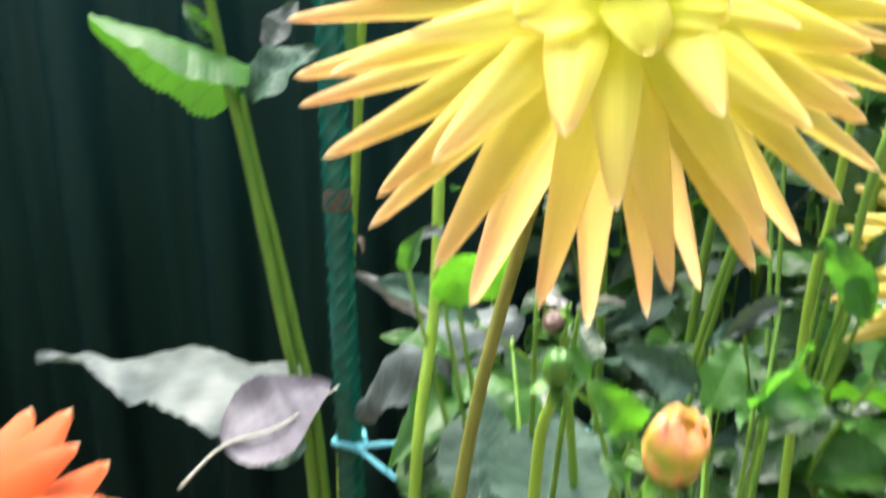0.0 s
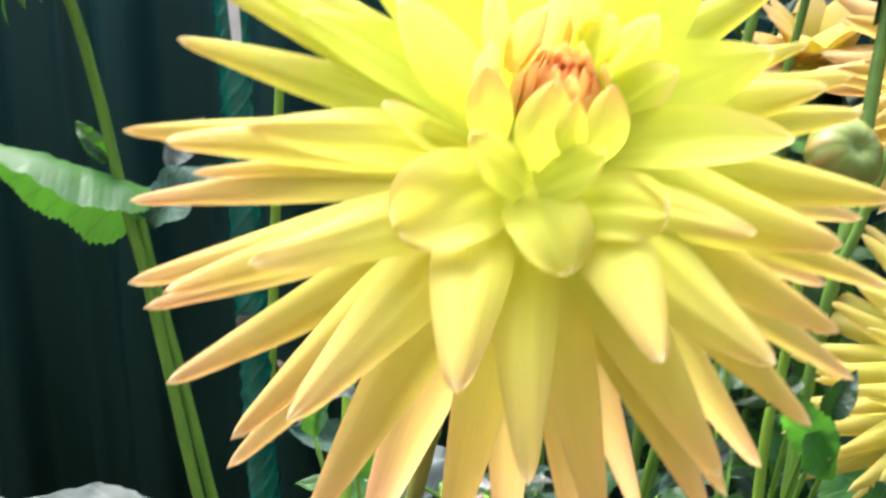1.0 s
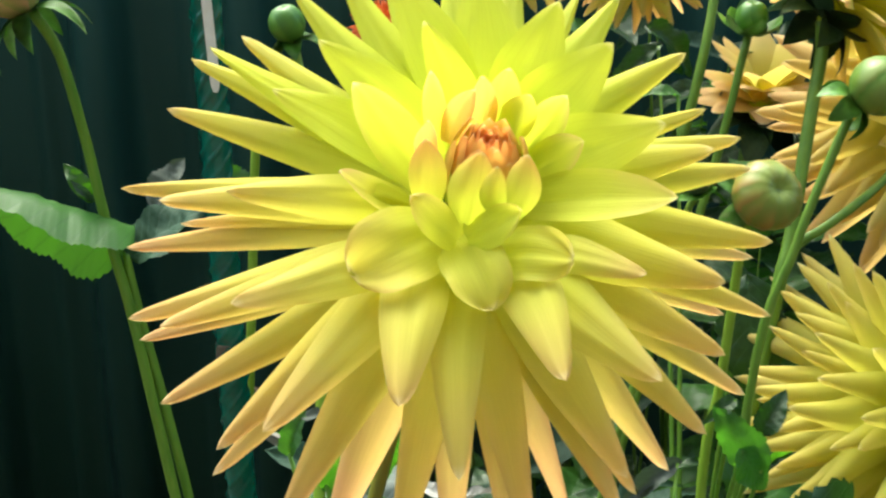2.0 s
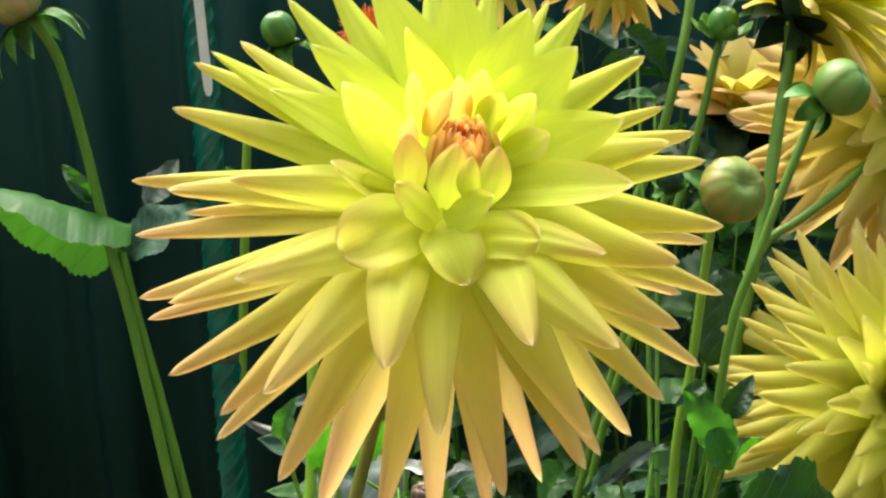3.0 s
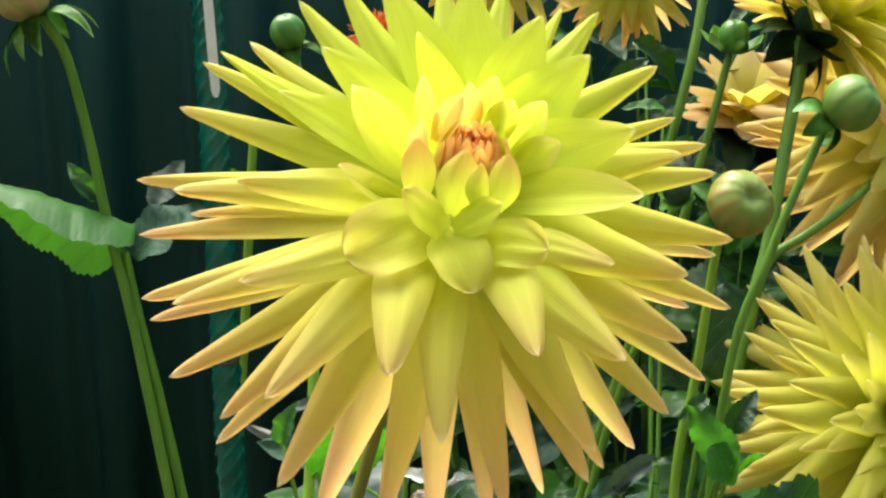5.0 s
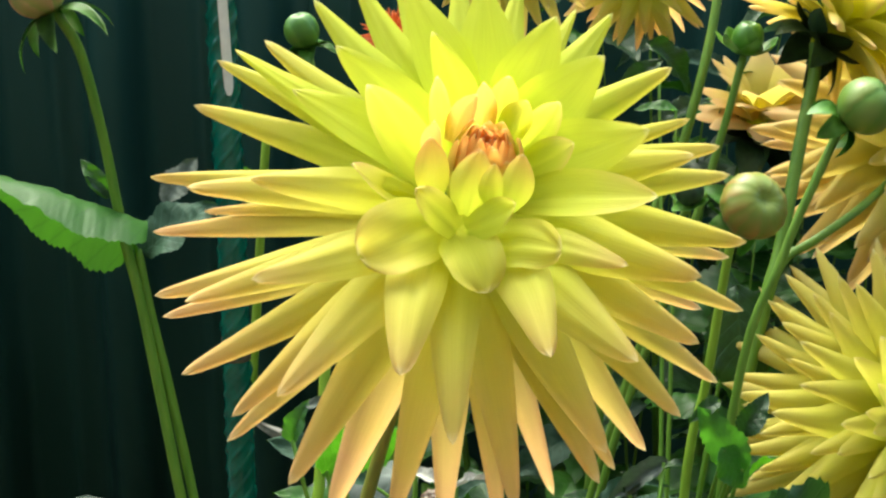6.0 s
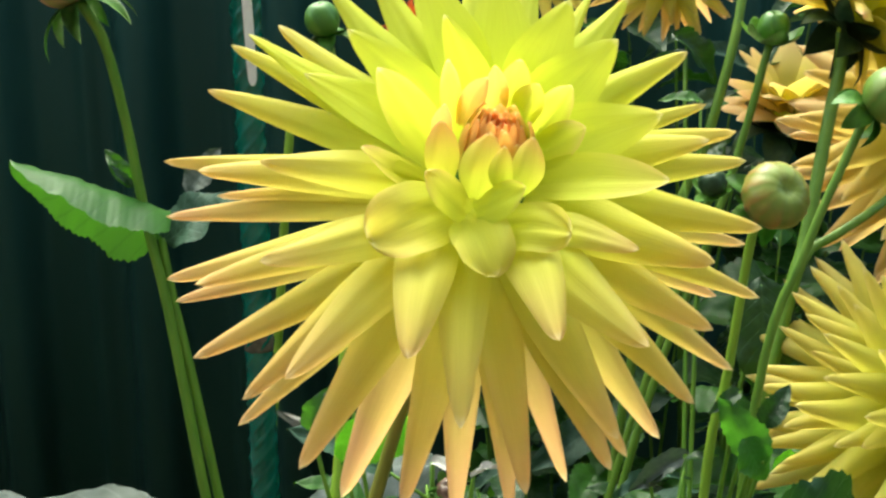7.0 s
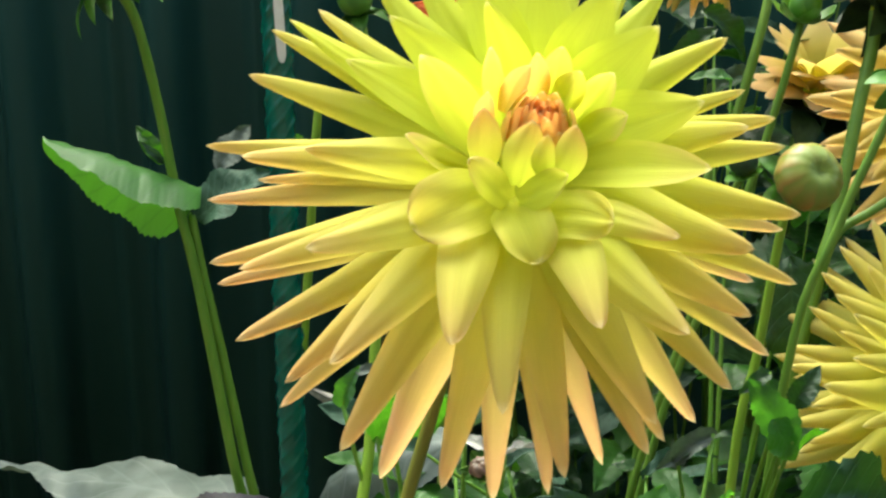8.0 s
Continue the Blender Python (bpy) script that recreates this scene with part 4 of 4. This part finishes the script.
for count, r, h, w, turn in ((6, 6.0, 15.4, 6.0, -1), (5, 2.9, 16.0, 4.6, 1)):
    for k in range(count):
        a = 2 * math.pi * (k + 0.3 * (count % 2)) / count
        tip = (r * math.cos(a), r * math.sin(a), h + (k % 3) * 0.9)
        foot = (4.5 * math.cos(a), 4.5 * math.sin(a), -7.0)
        mesh_part("petal", floret_mesh(tip, foot, w, 4.2 * turn, roll=1.7 * turn, cup=1.9 * turn, blunt=0.5, peak=0.55, taper=2.0, end=0.2, blush=-0.2 + 0.08 * (k % 3), tint=0.9, rim=0.3, ruffle=0.5, nu=12, nv=8, seed=k), petal_bud, inner)

# the bud's shade is painted: sepal_dark replaces a rosy bud colour
bud_with_stem("dahlia shoot with a small dark bud in the shade", [(0.02, 0.42, 0), (0.055, 0.41, 0.7), (0.114, 0.397, 1.00), (0.128, 0.392, 1.050)],
              0.0026, 0.0020, (-0.3, -0.5, 0.8), 0.0085, sepal_dark, 6, 71, "small rosy bud, coloured dark for the shade it stands in", stem_green, 1.0, -0.8, 1.6, 7, 0.05)

# blooms behind
bloom_with_stem("dahlia with a full pale yellow bloom", [(0.25, 0.45, 0), (0.25, 0.45, 0.7), (0.268, 0.45, 0.88), (0.274, 0.425, 0.905)], (-0.1, -0.93, 0.3), 0.116, rings=8, warm=0.06, seed=2, fat=1.4, dense=1.8, curl=2.5, mat=petal_pale, head_label="pale yellow cactus bloom")
bloom_with_stem("dahlia with a wide yellow bloom nodding over the bed", [(0.39, 0.68, 0), (0.39, 0.67, 0.7), (0.373, 0.65, 0.98), (0.355, 0.63, 1.054)], (-0.2, -0.85, 0.15), 0.14, rings=8, warm=0.38, seed=5, fat=1.6, dense=1.45, curl=2.0, mat=petal_pale, head_label="wide peach yellow bloom")
thick = bloom_with_stem("dahlia with a bloom seen from behind on a thick stalk", [(0.15, 0.42, 0), (0.16, 0.425, 0.6), (0.168, 0.431, 0.833), (0.1918, 0.452, 0.9658), (0.2012, 0.462, 1.0012), (0.2175, 0.490, 1.0757), (0.2272, 0.508, 1.1112), (0.2280, 0.513, 1.132)], (0.72, 0.1, 0.68), 0.085, 0.0048, 0.0043, rings=7, warm=0.3, seed=8, bract=1.55, fat=1.55, head_label="yellow bloom above dark bracts")
stalk(thick, [(0.1950, 0.456, 0.978), (0.2088, 0.474, 0.993), (0.2286, 0.480, 1.004), (0.2642, 0.500, 1.0226), (0.33, 0.58, 1.045)], 0.0034, 0.0028, name="side_shoot")
bloom_with_stem("dahlia with a half-open golden bloom", [(0.25, 0.88, 0), (0.25, 0.89, 0.7), (0.275, 0.90, 0.97), (0.288, 0.90, 1.005)], (0.02, -0.30, 0.95), 0.105, rings=3, warm=0.52, seed=9, mat=petal_pale, openness=0.64, fat=2.9, unroll=0.45, dense=0.62, bract=1.9, head_label="golden half-open bloom")
bloom_with_stem("dahlia with a peach bloom bending down", [(0.06, 0.66, 0), (0.115, 0.67, 0.80), (0.178, 0.693, 1.035), (0.203, 0.721, 1.141), (0.210, 0.76, 1.215), (0.185, 0.81, 1.225), (0.158, 0.838, 1.185)], (-0.1, -0.75, -0.3), 0.09, 0.0044, 0.0036, rings=5, warm=0.5, seed=13, fat=1.35, head_label="peach yellow hanging bloom")
bloom_with_stem("dahlia with a yellow bloom behind the large one", [(0.03, 0.66, 0), (0.03, 0.66, 0.8), (0.026, 0.645, 1.17), (0.024, 0.63, 1.20)], (0.0, -0.8, 0.3), 0.085, rings=6, warm=0.2, seed=17, fat=1.5, head_label="yellow bloom half hidden")
bloom_with_stem("dahlia with a small orange bloom", [(-0.055, 0.55, 0), (-0.057, 0.545, 0.8), (-0.053, 0.53, 1.10), (-0.053, 0.52, 1.126)], (-0.25, -0.6, 0.75), 0.027, rings=6, warm=0.5, seed=19, mat=petal_coral, head_label="coral orange bloom")
bloom_with_stem("dahlia with a bright orange bloom low by the fence", [(-0.33, 0.24, 0), (-0.33, 0.24, 0.6), (-0.34, 0.23, 0.755), (-0.339, 0.22, 0.774)], (0.2, -0.5, 0.84), 0.115, rings=3, warm=0.2, seed=23, mat=petal_coral, fat=2.6, unroll=0.35, dense=0.6, head_label="bright orange bloom")

# single leaves that stand out, on the clump below them: foot, tip, upper side, width, form, surface
NEAR_LEAVES = [
    # lit upper face, its brightness put into the colour
    ((-0.1078, 0.600, 0.7731), (-0.1745, 0.600, 0.8177), (0.3, -0.75, 0.6), 0.36, 5, leaf_glint),
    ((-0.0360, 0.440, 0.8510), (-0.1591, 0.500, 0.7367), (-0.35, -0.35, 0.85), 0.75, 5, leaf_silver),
    ((-0.1094, 0.460, 0.7834), (-0.0280, 0.420, 0.7880), (0.1, -0.6, 0.8), 0.8, 1, leaf_grey),
    ((-0.0740, 0.240, 0.9440), (-0.0330, 0.220, 0.9760), (0.05, 0.78, 0.6), 1.2, 5, leaf_green),
    ((-0.0690, 0.250, 0.9743), (-0.0868, 0.250, 0.9813), (0.0, -0.3, 0.95), 0.9, 3, leaf_pale),
    ((-0.0220, 0.160, 0.8723), (-0.0121, 0.210, 0.9100), (-0.1, -0.92, 0.35), 1.7, 2, leaf_grey),
    ((-0.0515, 0.200, 0.8542), (-0.0603, 0.260, 0.8998), (-0.2, -0.9, 0.4), 1.1, 0, leaf_grey),
    ((0.0420, 0.163, 0.934), (0.011, 0.17, 0.959), (-0.2, -0.7, 0.6), 0.9, 0, leaf_grey),
    ((0.0160, 0.139, 0.933), (-0.002, 0.125, 0.957), (-0.3, -0.8, 0.5), 1, 1, leaf_green),
    ((0.0364, 0.120, 0.9611), (0.0036, 0.120, 0.9815), (0.3, -0.75, 0.55), 0.9, 0, leaf_grey),
    ((-0.0900, 0.250, 0.9560), (-0.0860, 0.245, 0.9800), (-0.4, -0.7, 0.5), 0.9, 1, leaf_lit),
    # two small leaves coloured near white to stand for sun glints
    ((-0.0095, 0.170, 0.9715), (0.0118, 0.180, 0.9815), (-0.2, -0.35, 0.9), 0.45, 3, leaf_glint),
    ((-0.0270, 0.180, 0.9735), (-0.0120, 0.172, 0.9760), (0.1, -0.4, 0.9), 0.7, 1, leaf_glint),
    ((-0.0150, 0.100, 0.9690), (-0.0085, 0.098, 0.9760), (-0.2, -0.7, 0.6), 0.9, 0, leaf_lit),
]
SIDE_LEAVES = [
    ((0.054, 0.207, 0.906), (0.068, 0.22, 0.937), (-0.1, -0.8, 0.5), 1.1, 2, leaf_green),
    ((0.068, 0.182, 0.922), (0.093, 0.173, 0.949), (-0.2, 0.3, 0.9), 1.1, 4, leaf_lime),
    ((0.077, 0.203, 0.891), (0.126, 0.219, 0.921), (0, -0.4, 0.9), 0.7, 3, leaf_dark),
    ((0.0706, 0.180, 0.9205), (0.1152, 0.200, 0.9310), (0, -0.6, 0.8), 0.9, 1, leaf_green),
    ((0.0795, 0.200, 0.9129), (0.0962, 0.200, 0.9361), (-0.2, 0.7, 0.65), 1.2, 1, leaf_lime),
    ((0.1137, 0.340, 0.9079), (0.0714, 0.330, 0.8870), (0.2, -0.5, 0.8), 0.6, 3, leaf_pale),
    ((0.007, 0.078, 0.944), (-0.003, 0.081, 0.955), (-0.2, -0.6, 0.6), 1, 1, leaf_green),
    ((0.074, 0.355, 0.868), (0.12, 0.371, 0.899), (-0.3, -0.5, 0.7), 0.55, 3, leaf_grey),
    ((-0.009, 0.261, 0.92), (0.019, 0.27, 0.94), (-0.3, -0.3, 0.9), 0.5, 0, leaf_grey),
    ((-0.004, 0.162, 0.941), (-0.013, 0.169, 0.961), (0.2, -0.8, 0.5), 0.7, 0, leaf_green),
]
HIGH_LEAVES = [
    ((0.177, 0.469, 0.976), (0.178, 0.428, 0.897), (-0.2, -0.9, 0.2), 0.85, 2, leaf_dark),
    ((0.135, 0.253, 0.942), (0.112, 0.251, 0.972), (-0.35, 0.5, 0.7), 1.1, 4, leaf_lime),
    ((0.1230, 0.264, 0.9760), (0.1060, 0.252, 0.9710), (0.0, -0.5, 0.85), 0.9, 3, leaf_dark),
    ((0.1230, 0.252, 0.9560), (0.1380, 0.250, 0.9330), (0.2, -0.85, 0.4), 1.3, 2, leaf_green),
    ((0.1360, 0.268, 0.9550), (0.1480, 0.266, 0.9800), (-0.3, -0.8, 0.4), 0.9, 1, leaf_dark),
    ((0.124, 0.202, 0.930), (0.216, 0.251, 0.936), (-0.05, -0.62, 0.78), 0.6, 1, leaf_dark),
    ((0.09, 0.341, 0.886), (0.129, 0.351, 0.92), (-0.3, -0.5, 0.7), 0.6, 3, leaf_dark),
    ((-0.061, 0.388, 0.866), (-0.118, 0.37, 0.915), (0, -0.4, 0.9), 0.8, 0, leaf_grey),
    ((0.155, 0.599, 1.073), (0.121, 0.601, 1.081), (0, -0.3, 0.9), 0.8, 0, leaf_green),
    ((0.151, 0.659, 1.105), (0.099, 0.65, 1.071), (0, -0.6, 0.8), 0.6, 0, leaf_dark),
]
FAR_LEAVES = [
    ((0.146, 0.714, 1.114), (0.2, 0.705, 1.081), (0.3, -0.6, 0.6), 0.7, 1, leaf_dark),
    ((0.285, 1.000, 1.049), (0.221, 0.980, 1.094), (-0.2, -0.5, 0.8), 0.8, 0, leaf_grey),
    ((0.251, 0.950, 1.034), (0.171, 0.930, 1.014), (-0.1, -0.4, 0.9), 0.6, 0, leaf_dark),
    ((0.194, 0.900, 0.966), (0.239, 0.900, 1.009), (0.1, -0.5, 0.8), 0.8, 1, leaf_dark),
    ((0.207, 1.000, 1.089), (0.146, 1.000, 1.078), (0, -0.5, 0.8), 0.8, 1, leaf_dark),
]


def leafy_shoot(rows, base, label):
    """A clump whose leaves each grow from a stalk of their own off the main stem."""
    base = Vector(base)
    plant = thing("dahlia_plant", base, label, "dahlia", "dahlias in the bed")
    top = base + Vector((0, 0, 0.72))
    stalk(plant, [base, base.lerp(top, 0.5) + Vector((0.01, 0, 0)), top], 0.005, 0.003)
    for foot, tip, up, width, form, mat in rows:
        foot = Vector(foot)
        stalk(plant, [top - Vector((0, 0, 0.1)), top.lerp(foot, 0.55) + Vector((0, 0, -0.02)), foot.lerp(Vector(tip), 0.06)], 0.0022, 0.0010, stem_deep, name="leaf_stalk")
        leaf(plant, LEAVES[form], mat, foot, tip, up, width)
    return plant


leafy_shoot(NEAR_LEAVES, (-0.03, 0.25, 0), "dahlia shoot with broad grey-green and bright leaves")
leafy_shoot(SIDE_LEAVES, (0.06, 0.2, 0), "dahlia shoot with toothed green leaves catching light")
leafy_shoot(HIGH_LEAVES, (0.14, 0.45, 0), "dahlia shoot with dark glossy leaves among the stalks")
leafy_shoot(FAR_LEAVES, (0.22, 0.98, 0), "dahlia shoot with dull dark leaves near the fence")
slim = thing("dahlia_plant", (-0.205, 0.63, 0), "thin bright green dahlia shoot beside the stake", "dahlia", "dahlias in the bed")
stalk(slim, [(-0.205, 0.63, 0), (-0.2007, 0.64, 0.591), (-0.1851, 0.65, 0.8032), (-0.1775, 0.655, 0.90), (-0.1702, 0.66, 1.0001), (-0.166, 0.665, 1.05)], 0.0044, 0.0034, stem_bright)
leaf(slim, LEAVES[2], leaf_lit, (-0.170, 0.66, 0.985), (-0.205, 0.645, 1.02), (0.1, -0.6, 0.7), 1.2)
leaf(slim, LEAVES[3], leaf_dry, (-0.1803, 0.6600, 0.8264), (-0.1695, 0.6500, 0.8159), (0.3, -0.5, 0.8), 0.8, "shrivelled brown leaf scrap")
bud_with_stem("dahlia shoot with a withered pink bud", [(0.0, 0.19, 0), (0.0, 0.185, 0.7), (-0.0137, 0.1700, 0.9476), (-0.0177, 0.1700, 0.9648)],
              0.0024, 0.0017, (-0.4, -0.5, 0.75), 0.0048, bud_wither, 6, 81, "withered rosy brown bud", stem_deep, 0.7, -0.9, 2.0, 7, 0.2)
bud_with_stem("short dahlia shoot with a tiny green bud", [(-0.034, 0.10, 0), (-0.032, 0.10, 0.7), (-0.0261, 0.10, 0.9236), (-0.0200, 0.10, 0.965), (-0.0190, 0.10, 0.972)],
              0.0026, 0.0019, (0.08, -0.25, 0.95), 0.0056, bud_green, 5, 61, "tiny green bud", stem_bright, 1.45, 0.5, 1.5, 5, 0.03)

# leafy clumps between the stalks
low_label = "leafy dahlia clump with dark green toothed leaves"
CLUMPS = [(0.02, 0.42, 0.86), (0.12, 0.36, 0.90), (0.20, 0.48, 0.88), (0.05, 0.60, 0.84), (0.30, 0.55, 0.88), (0.16, 0.68, 0.84), (-0.06, 0.50, 0.84), (0.36, 0.42, 0.90), (0.09, 0.30, 0.86), (0.20, 0.30, 0.86), (-0.02, 0.36, 0.84), (0.28, 0.36, 0.84)]
for k, (x, y, h) in enumerate(CLUMPS):
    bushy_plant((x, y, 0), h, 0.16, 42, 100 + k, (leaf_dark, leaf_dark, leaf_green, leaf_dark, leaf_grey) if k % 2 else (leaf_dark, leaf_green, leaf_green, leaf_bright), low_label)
# shade near the fence is put into the colour: mostly leaf_dark
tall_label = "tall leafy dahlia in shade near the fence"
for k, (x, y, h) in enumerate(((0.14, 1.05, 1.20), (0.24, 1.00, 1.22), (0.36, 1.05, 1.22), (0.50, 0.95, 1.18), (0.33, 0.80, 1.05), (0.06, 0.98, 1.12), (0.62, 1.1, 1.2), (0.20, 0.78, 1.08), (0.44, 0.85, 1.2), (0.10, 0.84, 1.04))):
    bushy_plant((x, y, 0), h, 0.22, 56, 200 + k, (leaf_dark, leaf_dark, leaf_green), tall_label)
